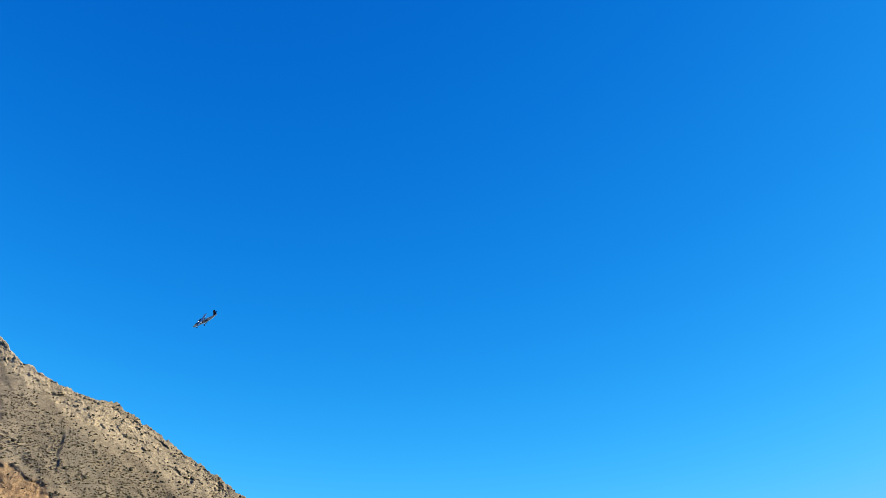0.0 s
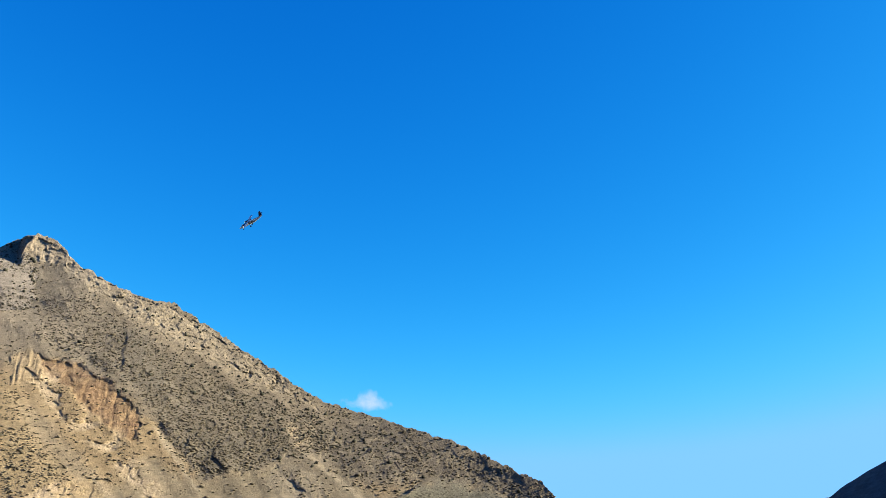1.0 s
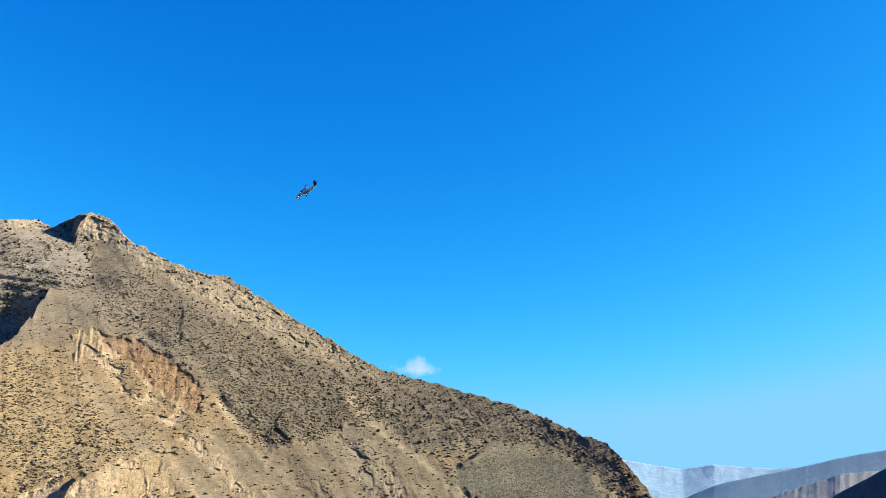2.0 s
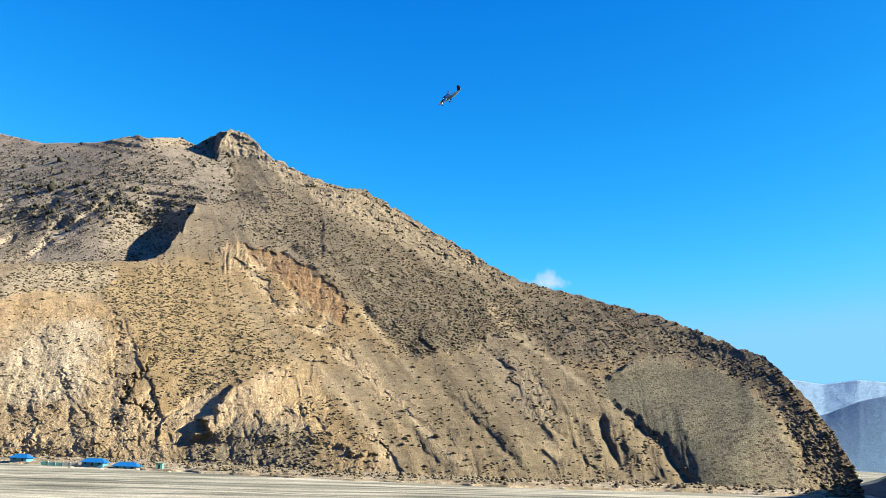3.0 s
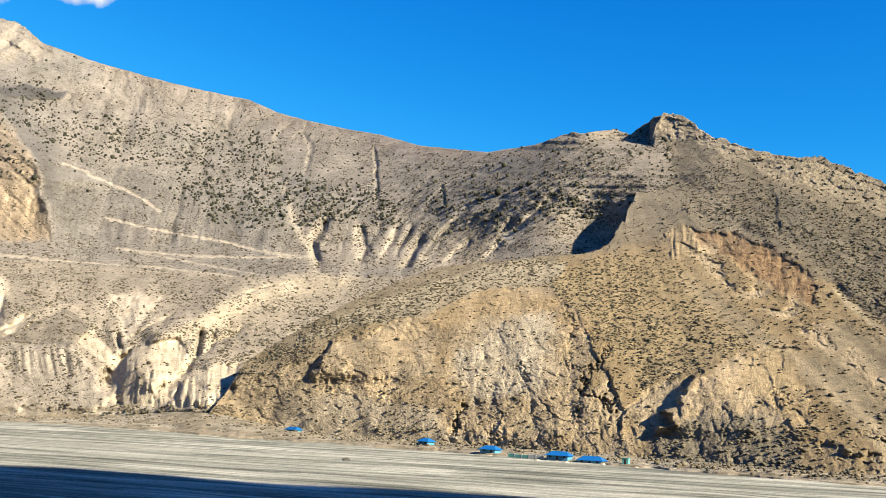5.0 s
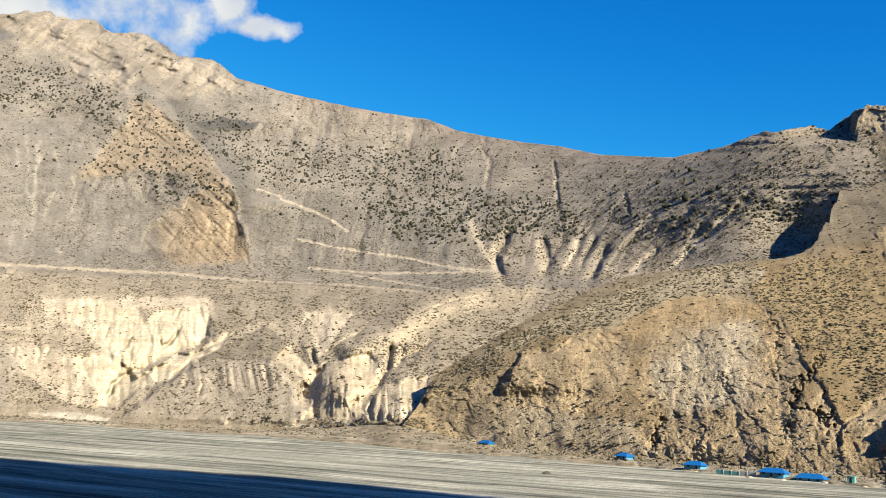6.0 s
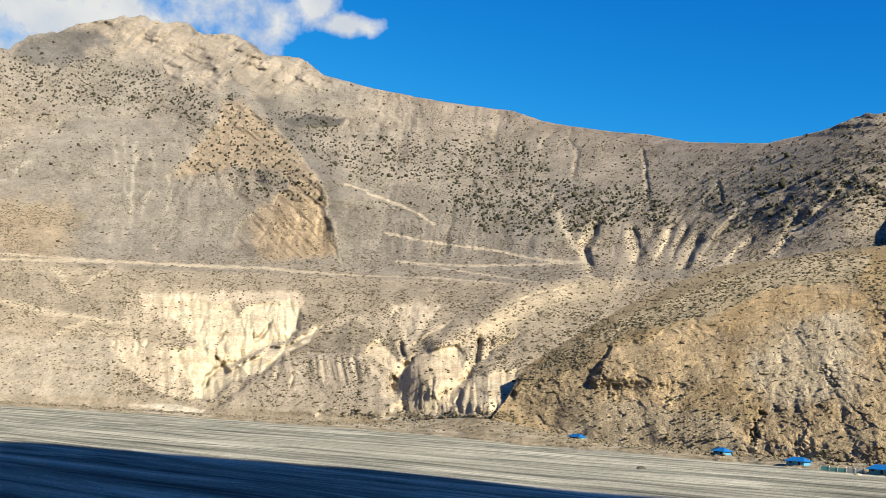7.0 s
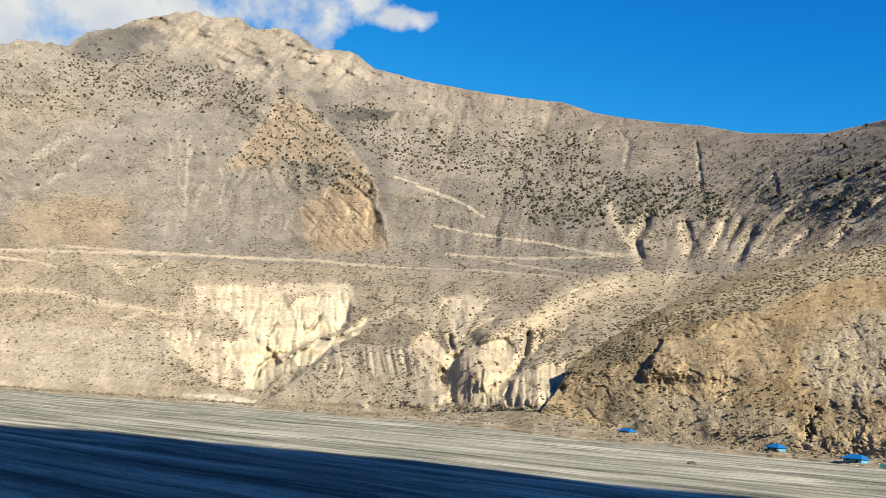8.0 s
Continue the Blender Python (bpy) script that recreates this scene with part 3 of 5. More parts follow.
    chute = np.maximum(streak(az, el, [(-1.96, 8.51), (0.16, 6.61), (3.16, 4.15), (6.27, 1.7), (9.48, -2.67)], 0.55, 731, 0.15), 0.9 * streak(az, el, [(5.33, 5.41), (7.82, 3.44), (11.34, 0.09), (14.39, -2.39)], 0.4, 732, 0.15))
    c = mixed(c, (0.53, 0.44, 0.305), 0.75 * chute * (1 - 0.7 * buttress))
    for number, line in enumerate(([(5.8, 7.88), (7.2, 6.46), (9.58, 3.83)], [(14.44, 5.31), (16.36, 3.96), (17.76, 2.12)], [(9.06, 1.76), (12.17, -0.92), (14.76, -2.54)], [(21.17, 3.2), (23.19, 1.8), (24.95, 0.37), (26.56, -1.85)], [(15.01, 7.05), (17.65, 5.38), (20.29, 3.7)], [(17.71, 0.59), (18.64, -0.27)])):
        c = mixed(c, (0.60, 0.52, 0.38), 0.7 * streak(az, el, line, 0.14, 740 + number))
    c = mixed(c, (0.61, 0.52, 0.36), 0.8 * area([(17.39, 0.22), (18.22, 0.41), (19, -0.41), (18.53, -0.96)], 0.1, 747, 0.15))
    c = mixed(c, (0.42, 0.365, 0.275), 0.6 * ribs)
    c = mixed(c, (0.235, 0.205, 0.16), 0.6 * outcrop)
    c = mixed(c, (0.375, 0.325, 0.25), 0.8 * step(3 - az, 0, 3) * step(el, 10.6, 12.2) * (1 - orange) * (1 - pillars))
    c = mixed(c, (0.49, 0.42, 0.315), rim * 0.8)
    c = mixed(c, (0.52, 0.44, 0.33), 0.8 * crag)
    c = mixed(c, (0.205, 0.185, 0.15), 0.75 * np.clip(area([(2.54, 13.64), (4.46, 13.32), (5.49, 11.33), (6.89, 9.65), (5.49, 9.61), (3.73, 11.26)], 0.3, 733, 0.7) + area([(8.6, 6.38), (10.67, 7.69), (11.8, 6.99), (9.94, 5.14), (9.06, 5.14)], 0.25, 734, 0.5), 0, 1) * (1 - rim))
    c = mixed(c, (0.26, 0.225, 0.172), 0.8 * brow)
    c = mixed(c, (0.40, 0.345, 0.255), 0.7 * brow * step(fbm(u / 22, v / 15, 4, 736), 0.08, 0.25))
    c = mixed(c, (0.44, 0.37, 0.265), 0.7 * area([(14.39, 8.08), (15.43, 8.64), (16.05, 7.43), (15.01, 6.88)], 0.15, 735, 0.3))
    c = mixed(c, (0.285, 0.28, 0.215), 0.95 * dome)
    # the flank's shade is also painted into its colour
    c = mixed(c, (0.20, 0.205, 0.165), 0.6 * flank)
    c = mixed(c, (0.50, 0.43, 0.31), 0.5 * toe)
    c *= (1 + 0.32 * (1 - 0.5 * dome) * fbm(q / 9, w / 90, 4, 75))[..., None]
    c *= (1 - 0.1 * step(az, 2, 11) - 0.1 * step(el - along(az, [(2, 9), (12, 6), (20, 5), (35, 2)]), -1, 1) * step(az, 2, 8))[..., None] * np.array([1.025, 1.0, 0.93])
    patch = step(fbm(az * 0.7, el * 0.9, 4, 501), -0.35, 0.3)
    bare = np.clip(talus * (1 - ribs) + 1.2 * chute, 0, 1)
    scrub = (0.1 + 0.25 * patch + 0.75 * grey_band + 0.5 * ochre_slope + 0.45 * left_slope + 0.5 * nose + 0.1 * brow) * (1 - 0.8 * rock * (1 - brow)) * (1 - 0.72 * bare) * (1 - 0.7 * rim) * (1 - 0.6 * step(az, 22, 26)) * step(s, 0.02, 0.06)
    return r + d * step(s, 0.0, 0.04), c, rock, np.clip(scrub, 0, 1), dome


def near_spur():
    az = np.linspace(-31, 36.0, 1300)
    crest = along(az, SPUR_CREST)
    rough = 0.16 * step(az, -6, -4) + 0.05
    crest = crest + 0.13 * step(az, -3, -1) - 0.2 * step(az, 12, 16) * step(31 - az, 0, 2)
    crest = crest + rough * fbm(az * 1.7, 0 * az, 5, 11, 0.6) * step(az, -27, -24)
    crest = crest + 0.7 * fbm(az * 1.5, 0 * az, 5, 13, 0.65) * step(az, -6.9, -6.0) * step(-4.0 - az, 0, 0.8)
    foot = along(az, SPUR_FOOT)
    AZ, EL, S = hill_grid(az, foot, crest, 390)
    r, c, rock, scrub, dome = spur_relief(AZ, EL, S, crest, foot)
    p = to_places(AZ, EL, r)
    full = with_back(p)
    cols = np.concatenate([c, np.repeat(c[-1:], 4, 0)])
    cover = np.clip(0.45 * scrub + 0.75 * dome, 0, 1)
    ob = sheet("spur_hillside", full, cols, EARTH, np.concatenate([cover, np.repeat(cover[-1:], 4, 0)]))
    tagged(ob, "steep dry brown mountain spur with rocky cliffs and scree", "mountain", kind="structure")
    return AZ, EL, S, p, scrub * (1 - dome), step(S, 0.6, 0.9) * step(AZ, -4, 6) * (1 - 0.85 * step(AZ, 17, 22)) * (1 - dome)


# ---- the far side of the valley ----
BOWL_CREST = [(-80, 14), (-70, 16), (-62.9, 17.5), (-61.6, 18.05), (-59.4, 18.2), (-58.6, 19.15), (-57.1, 19.6), (-55.6, 20.5), (-52.7, 21.42), (-51.3, 21.2), (-50, 21.5), (-48.9, 20.85),
              (-47.2, 21.26), (-46.1, 20.9), (-45, 20.28), (-42.8, 20.34), (-41.3, 19.65), (-38.4, 19.15), (-33.7, 18.6), (-29.1, 18.2), (-27.2, 17.6), (-25.6, 17.35), (-22.9, 17.0), (-20.8, 16.8),
              (-18.5, 16.3), (-16.5, 16.15), (-14, 16.0), (-11, 16.5), (-9.2, 17.15), (-7.8, 17.25), (-6, 17.44), (-5.25, 17.05), (-3.9, 18.0), (-3.2, 18.2), (-1, 16.5)]
BOWL_FOOT = [(-80, 1500), (-62, 1120), (-47, 940), (-37, 815), (-28, 690), (-1, 640)]
BENCH_EL = [(-80, 5.6), (-60.7, 6.6), (-54.9, 7.0), (-42, 7.55), (-27, 7.9), (-18, 8.4), (-8, 9.5), (-1, 10)]
BOWL_AZ = (-80, -62, -50, -40, -30, -22, -15, -9, -5, -1)
BOWL_FORM = {
    3: (1600, 1250, 1090, 960, 830, 790, 780, 790, 800, 800), 6.5: (1700, 1370, 1230, 1110, 990, 940, 890, 850, 840, 840), 8.2: (1760, 1480, 1370, 1260, 1130, 1040, 950, 885, 870, 865),
    10: (1850, 1570, 1460, 1350, 1230, 1130, 1020, 925, 905, 905), 14: (2000, 1800, 1680, 1600, 1520, 1380, 1170, 1012, 985, 985), 18: (2200, 2050, 2000, 1950, 1900, 1720, 1430, 1180, 1135, 1150),
    22: (2500, 2350, 2320, 2280, 2200, 2050, 1800, 1400, 1280, 1250)}
# dirt roads: line, half width in degrees
ROADS = [
    ([(-60.9, 6.51), (-58.05, 6.78), (-51.98, 7.34), (-48.12, 7.47), (-43.44, 7.69), (-39.33, 7.62)], 0.10), ([(-39.33, 7.62), (-33.51, 7.77), (-28.77, 7.61)], 0.05), ([(-57.99, 7.1), (-55.71, 7.23), (-53.56, 7.25)], 0.05), ([(-36.55, 10.34), (-33.76, 9.96), (-29.97, 9.62), (-26.87, 9.14), (-24.59, 9.08)], 0.09), ([(-35.66, 8.63), (-31.93, 8.58), (-28.51, 8.76), (-24.59, 9.04)], 0.08),
    ([(-33.95, 8.51), (-31.17, 8.2), (-27.12, 7.76)], 0.06), ([(-37.81, 12.69), (-36.04, 12.19), (-34.59, 11.65), (-33.57, 11.01)], 0.09), ([(-39.27, 13.12), (-37.81, 12.85)], 0.05), ([(-60.84, 6.12), (-59.13, 6.1), (-57.93, 5.92)], 0.06)]
TRACKS = [
    ([(-60.58, 4.43), (-57.67, 4.58), (-54.57, 4.1), (-52.68, 3.94), (-49.83, 3.8), (-49.13, 3.54)], 0.13), ([(-54.76, 2.6), (-53.81, 3.33), (-52.93, 3.86)], 0.09), ([(-54.13, 3.4), (-52.87, 3.18), (-50.4, 3.34)], 0.06), ([(-55.14, 6.65), (-54.38, 5.9), (-53.75, 5.31)], 0.2), ([(-51.92, 7.12), (-53.06, 6.18), (-53.56, 5.5)], 0.12),
    ([(-26.49, 13.19), (-25.73, 11.19), (-24.66, 9.51)], 0.16), ([(-23.77, 11.2), (-23.58, 10.15), (-24.28, 9.25)], 0.08), ([(-51.03, 5.36), (-50.08, 4.49), (-49.13, 3.7)], 0.12), ([(-41.48, 3.12), (-39.58, 4.21), (-37.88, 5.24)], 0.07), ([(-37.69, 5.23), (-36.23, 4.28), (-34.97, 3.55)], 0.08)]
# pale scree runs under the summit
SLIDES = [
    ([(-51.85, 15.28), (-51.73, 12.7), (-51.54, 9.69), (-51.98, 8.13)], 0.16), ([(-50.9, 13.99), (-50.27, 12.53), (-50.9, 10.76), (-50.84, 9.12), (-51.47, 7.69)], 0.24), ([(-49.96, 13.08), (-49.45, 11.27), (-49.64, 10.25)], 0.16), ([(-56.03, 15.1), (-56.91, 12.96), (-58.24, 11.38), (-60.9, 9.31)], 0.18), ([(-58.18, 13.83), (-60.08, 11.64), (-61.66, 10.26)], 0.3),
    ([(-52.99, 14.22), (-52.49, 11.25), (-52.42, 8.23)], 0.14), ([(-52.55, 14.6), (-51.98, 11.3), (-51.79, 8.66)], 0.1), ([(-61.15, 11.04), (-59.38, 12.59), (-57.74, 14)], 0.16), ([(-49.45, 19.41), (-49.51, 17.71)], 0.12), ([(-50.08, 8.5), (-49.13, 7.92)], 0.16)]
# gullies under the bowl: line, width, depth
FLUMES = [
    ([(-23.83, 11.39), (-23.96, 10.79), (-24.47, 10.03), (-23.96, 8.47)], 0.22, 22), ([(-21.68, 11.37), (-21.3, 9.84), (-21.49, 8.79)], 0.2, 12), ([(-17.76, 10.67), (-18.33, 9.62), (-18.9, 8.46)], 0.22, 18), ([(-21.24, 15.95), (-20.99, 15.04), (-20.67, 12.64)], 0.12, 8), ([(-25.73, 16.51), (-25.1, 15.95), (-25.22, 14.2)], 0.14, 8),
    ([(-16.75, 13.96), (-16.5, 12.59)], 0.1, 5), ([(-19.22, 11.29), (-20.04, 9.52)], 0.16, 9), ([(-18.52, 11.32), (-19.41, 9.4)], 0.12, 6), ([(-14.73, 10.72), (-16.05, 9.4)], 0.16, 7), ([(-9.41, 13.75), (-12.7, 10.71), (-14.35, 9.01)], 0.2, 7), ([(-14.79, 12.74), (-16.81, 10.68)], 0.2, 6), ([(-12.07, 12.09), (-13.4, 10.4)], 0.18, 6)]
# the washes between the badland ridges
WASHES = [
    ([(-40.85, 5.38), (-41.54, 3.55), (-43.5, 2.82), (-45.21, 1.54), (-45.91, -0.07)], 0.55, 20), ([(-36.36, 3.93), (-34.71, 2.83), (-35.28, 0.51)], 0.4, 16), ([(-31.87, 5.11), (-33.38, 3.68), (-34.52, 2.42), (-35.09, 0.56)], 0.4, 18), ([(-27.88, 4.59), (-29.46, 3.55), (-30.54, 2.15), (-32.44, 0.51)], 0.45, 18), ([(-48.56, 4.42), (-47.3, 3.37), (-46.41, 2.64)], 0.35, 10),
    ([(-40.22, 3.56), (-42.49, 2.88), (-44.64, 1.57)], 0.3, -12), ([(-33.7, 2.78), (-32.25, 1.67), (-32.82, 0.38)], 0.6, -14), ([(-37.69, 5.12), (-39.58, 4.1), (-41.48, 3.06)], 0.25, -8), ([(-33.64, 7.08), (-33.64, 5.66), (-34.33, 3.93)], 0.4, -10), ([(-29.72, 2.17), (-29.27, 0.9), (-30.16, 0.03)], 0.5, -10)]
# dark clefts of the badlands
SLITS = [
    ([(-46.73, 4.25), (-46.79, 3.58)], 0.11, 13), ([(-45.21, 3.9), (-45.72, 3.09)], 0.12, 14), ([(-45.78, 2.76), (-45.47, 2.11)], 0.13, 12), ([(-42.81, 4.45), (-43.5, 3.26)], 0.15, 18), ([(-43, 5.12), (-42.94, 5.44)], 0.1, 10), ([(-43.69, 3.32), (-43.63, 3.98)], 0.08, 9),
    ([(-46.1, 0.44), (-45.91, 1.16), (-45.21, 1.87)], 0.16, 16), ([(-45.21, 1.87), (-43.44, 2.71), (-41.54, 3.39)], 0.12, 8), ([(-42.87, 1.71), (-42.37, 2.06), (-41.92, 2.7)], 0.12, 10), ([(-42.18, 1.01), (-41.99, 1.58)], 0.09, 8), ([(-41.1, 0.77), (-40.97, 1.34)], 0.08, 7)]
SLITS += [
    ([(-38.7, 4.97), (-38.63, 5.18)], 0.1, 9), ([(-35.6, 5.26), (-35.47, 5.61)], 0.1, 9), ([(-34.97, 3.81), (-34.65, 3.03)], 0.15, 15), ([(-34.71, 2.27), (-34.02, 3)], 0.12, 12), ([(-35.47, 0.88), (-35.35, 1.48), (-34.97, 1.88)], 0.26, 22), ([(-34.52, 3.48), (-33.32, 4.28), (-31.93, 5.17)], 0.12, 8),
    ([(-30.29, 4.29), (-30.47, 3.4), (-30.66, 2.45)], 0.24, 22), ([(-29.59, 4.16), (-29.84, 3.32)], 0.14, 10), ([(-31.23, 1.48), (-30.66, 2.2)], 0.2, 16), ([(-32.44, 0.62), (-32.06, 1.05)], 0.12, 8), ([(-51.35, 2.75), (-51.28, 2.24)], 0.08, 7), ([(-50.08, 3), (-49.89, 2.03)], 0.1, 7)]
SLITS += [([(-49.51, 2.96), (-49.64, 2.4)], 0.1, 6), ([(-34.46, 0.08), (-34.4, -0.13)], 0.14, 7), ([(-30.54, 2.45), (-29.15, 3.84), (-27.94, 4.59)], 0.14, 8), ([(-28.39, 6.56), (-26.43, 7.16), (-24.53, 7.65)], 0.1, 5)]
# the crags' ribs: line, width, height
SUMMIT_RIBS = [
    ([(-53.12, 21.39), (-53.75, 20.09), (-53.94, 18.34)], 0.5, 45), ([(-51.85, 21.4), (-51.09, 20.17), (-49.2, 18.37)], 0.4, 45), ([(-49.26, 21.22), (-48.06, 19.62), (-46.98, 18.88)], 0.4, 40), ([(-46.6, 21.23), (-45.09, 19.94), (-43.69, 18.43)], 0.4, 45), ([(-45.59, 20.57), (-43.82, 19.08), (-43.38, 18.45)], 0.25, 20), ([(-42.87, 20.26), (-42.05, 19.28), (-41.8, 18.44)], 0.4, 35),
    ([(-50.65, 20.57), (-50.02, 18.97), (-50.02, 17.66)], 0.3, 25), ([(-55.59, 20.12), (-55.02, 18.88), (-55.52, 17.49)], 0.5, 35), ([(-58.37, 19.25), (-57.23, 18.19), (-56.15, 16.72)], 0.6, 35), ([(-48.18, 20.41), (-47.62, 18.95), (-47.43, 16.95)], 0.3, 25), ([(-49.2, 17.75), (-48.12, 16.54), (-48.44, 14.8)], 0.5, 20)]
ARETE = [(-39.33, 8.56), (-39.52, 10.09), (-40.85, 13.11), (-42.87, 15.34), (-45.47, 17.5), (-46.86, 19.34), (-46.6, 20.27), (-47.36, 21.32)]


def bowl_relief(az, el, s, top, near, bench_el):
    above = np.clip((el - bench_el) / (top - bench_el), 0, 1)
    right = step(-9 - az, 0, 8)
    r = form(az, el, el[0], near, BOWL_AZ, BOWL_FORM)
    u, v = np.radians(az) * 1300, np.radians(el) * r
    k = along(az, [(-70, 0.5), (-58, 0.3), (-50, 0.0), (-42, -0.1), (-30, 0.0), (-24, -0.15), (-20, -0.7), (-16, -1.1), (-1, -1.2)])
    q, w = (u + k * v) / np.sqrt(1 + k * k), (v - k * u) / np.sqrt(1 + k * k)
    wob = 0.4 * fbm(az * 0.6, el * 0.6, 4, 105)

    def area(corners, soft, seed, ragged=0.3):
        return inside(az, el, corners, soft, seed, ragged)

    d = 40 * fbm(u / 420, v / 300, 4, 101) * step(above, 0.0, 0.3) * right
    gully = clefts(q / 130 + 0.35 * fbm(u / 160, v / 160, 3, 106), w / 1100, 4, 109, 0.5)
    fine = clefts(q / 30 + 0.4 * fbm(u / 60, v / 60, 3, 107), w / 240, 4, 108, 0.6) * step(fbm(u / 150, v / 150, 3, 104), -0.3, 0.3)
    d += (30 * gully + 12 * fine) * step(above, 0.02, 0.2) * (0.2 + 0.8 * right) * (1 - 0.5 * step(az, -27, -21)) + 1.4 * fbm(u / 22, v / 22, 4, 103)
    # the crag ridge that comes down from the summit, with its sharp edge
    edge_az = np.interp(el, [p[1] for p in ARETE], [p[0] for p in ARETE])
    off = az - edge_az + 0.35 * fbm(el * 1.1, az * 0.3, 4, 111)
    big = along(el, [(7, 0), (8.4, 25), (11, 130), (13.5, 210), (17, 210), (20, 120), (22, 50)])
    d -= big / (1 + np.where(off < 0, np.abs(off) / 5.5, np.abs(off) / 1.1) ** 1.7)
    face = np.clip(area([(-42.94, 15.36), (-40.85, 13.11), (-39.33, 8.76), (-43.5, 8.19), (-44.26, 8.71), (-45.97, 8.75), (-45.59, 9.8), (-43.88, 11.49), (-42.62, 12.6), (-43.06, 13.6), (-44.83, 13.6), (-46.86, 13.28), (-48.82, 12.64), (-49.64, 12.58), (-48.63, 14.01), (-47.55, 15.75), (-47.05, 17.48), (-46.03, 17.58)], 0.2, 761, 0.35), 0, 1)
    mound = area([(-60.9, 7.86), (-60.27, 9.2), (-58.31, 10.01), (-55.96, 10.34), (-54.57, 9.98), (-54.57, 8.65), (-54.95, 7.23), (-60.39, 6.67)], 0.8, 762, 0.9)
    summit = area([(-55.96, 20.37), (-53.06, 21.43), (-51.79, 21.41), (-49.32, 21.27), (-46.6, 21.23), (-44.96, 20.17), (-43.25, 20.32), (-41.48, 19.73), (-40.59, 19.07), (-43, 18.49), (-45.4, 17.86), (-46.92, 19.06), (-47.81, 17.89), (-49.26, 18.41), (-50.15, 17.59), (-51.47, 19.44), (-53.81, 19.4)], 0.3, 764, 0.5)
    tops = step(1.0 + 2 * wob - (top - el), 0, 0.4) * step(az, -11, -9)
    # a patch of cloud shade, painted into the slope's colour below
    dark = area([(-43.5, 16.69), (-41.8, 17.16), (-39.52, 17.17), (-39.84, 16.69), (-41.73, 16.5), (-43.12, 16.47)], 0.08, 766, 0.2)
    rock = np.clip(summit + tops + 0.35 * face * step(fbm(u / 60, v / 60, 3, 127), -0.1, 0.15), 0, 1)
    d += 0.7 * rock_relief(u, v, rock, 26, 121) + summit * (60 * ridged(u / 170 + v / 210, v / 260, 4, 121) + 26 * clefts((u - 0.35 * v) / 34 + 0.4 * fbm(u / 60, v / 60, 3, 126), v / 300, 4, 122, 0.6) - 30)
    d += face * (7 * clefts((u + 0.75 * v) / 26, (v - 0.75 * u) / 260, 4, 123, 0.6) + 9 * ridged((u + 0.6 * v) / 90, (v - 0.6 * u) / 160, 3, 124)) - 14 * dark
    upper = step(el, 13.0, 16.5) * step(-40 - az, -2, 3)
    d += upper * 46 * (ridged((u + 0.5 * v) / 170, (v - 0.3 * u) / 400, 4, 125) - 0.3)
    # gullies under the bowl, the fluted badlands and terraces beneath the road
    cut = step(el, 8.3, 8.9) * step(12.6 + 2 * wob - el, 0, 1.4) * step(az, -27, -25) * step(-10 - az, 0, 5)
    d += cut * 16 * clefts(q / 80 + 0.3 * fbm(u / 90, v / 90, 3, 133), w / 900, 3, 131, 0.5)
    soft = step(el, 0.2, 0.9) * step(6.7 + wob - el, 0, 0.5) * step(az, -54, -50) * step(-27 - az, 0, 2)
    wall = area([(-48.94, 5.48), (-47.17, 5.65), (-46.1, 5.13), (-45.15, 5.53), (-44.58, 4.73), (-43.82, 5.5), (-42.68, 5.74), (-40.91, 5.55), (-41.04, 4.18), (-41.54, 3.39), (-42.87, 2.97), (-44.52, 1.84), (-45.65, 1.53), (-45.47, 2.33), (-46.79, 3.07), (-47.74, 4), (-48.63, 4.41)], 0.22, 741, 0.18)
    throat = area([(-48.18, 2.62), (-46.48, 2.93), (-45.47, 2.17), (-44.64, 1.57), (-42.81, 2.86), (-41.35, 3.42), (-39.46, 4.72), (-40.22, 3.56), (-42.62, 1.69), (-44.52, 0.91), (-45.47, -0.09), (-46.67, -0.16), (-46.92, 1.1), (-47.93, 1.84)], 0.12, 742, 0.2)
    cream = np.clip(wall + throat, 0, 1)
    cone_face = area([(-35.53, 5.97), (-34.08, 6.24), (-32.75, 5.97), (-33.38, 4.69), (-34.65, 3.44), (-34.97, 4.72)], 0.2, 744, 0.4)
    tongue = area([(-37.62, 3.37), (-36.17, 3.82), (-34.71, 2.53), (-33.76, 3.19), (-31.49, 3.75), (-30.54, 2.45), (-31.17, 0.47), (-32.12, -0.25), (-34.46, -0.22), (-35.53, 0.52), (-35.03, 1.88), (-36.55, 2.81)], 0.14, 743, 0.2)
    flutes_right = area([(-31.49, 0.28), (-30.47, 1.95), (-27.94, 2.58), (-28.07, 1.6), (-28.45, 0.94), (-29.02, -0.11), (-31.11, -0.24)], 0.12, 745, 0.2)
    ledge = area([(-50.4, 5.63), (-48.5, 5.78), (-41.23, 6.51), (-40.91, 5.55), (-42.81, 5.7), (-45.15, 5.53), (-46.1, 5.13), (-48.63, 4.41), (-49.96, 4.49)], 0.15, 746, 0.25)
    apron = area([(-51.6, 2.99), (-50.34, 3), (-49.01, 2.96), (-47.3, 2.07), (-46.79, -0.21), (-48.31, 0.03), (-50.08, 1.23), (-51.22, 2.02)], 0.15, 748, 0.2)
    sill = area([(-28.89, 7.09), (-26.49, 7.75), (-23.9, 8.28), (-22.44, 7.62), (-25.1, 6.69), (-27.31, 5.63), (-29.53, 4.51), (-30.54, 4.6)], 0.12, 747, 0.2)
    bare = np.clip(cream + 0.85 * tongue + 0.7 * cone_face + 0.8 * flutes_right + 0.55 * ledge + 0.5 * apron + 0.4 * sill, 0, 1)
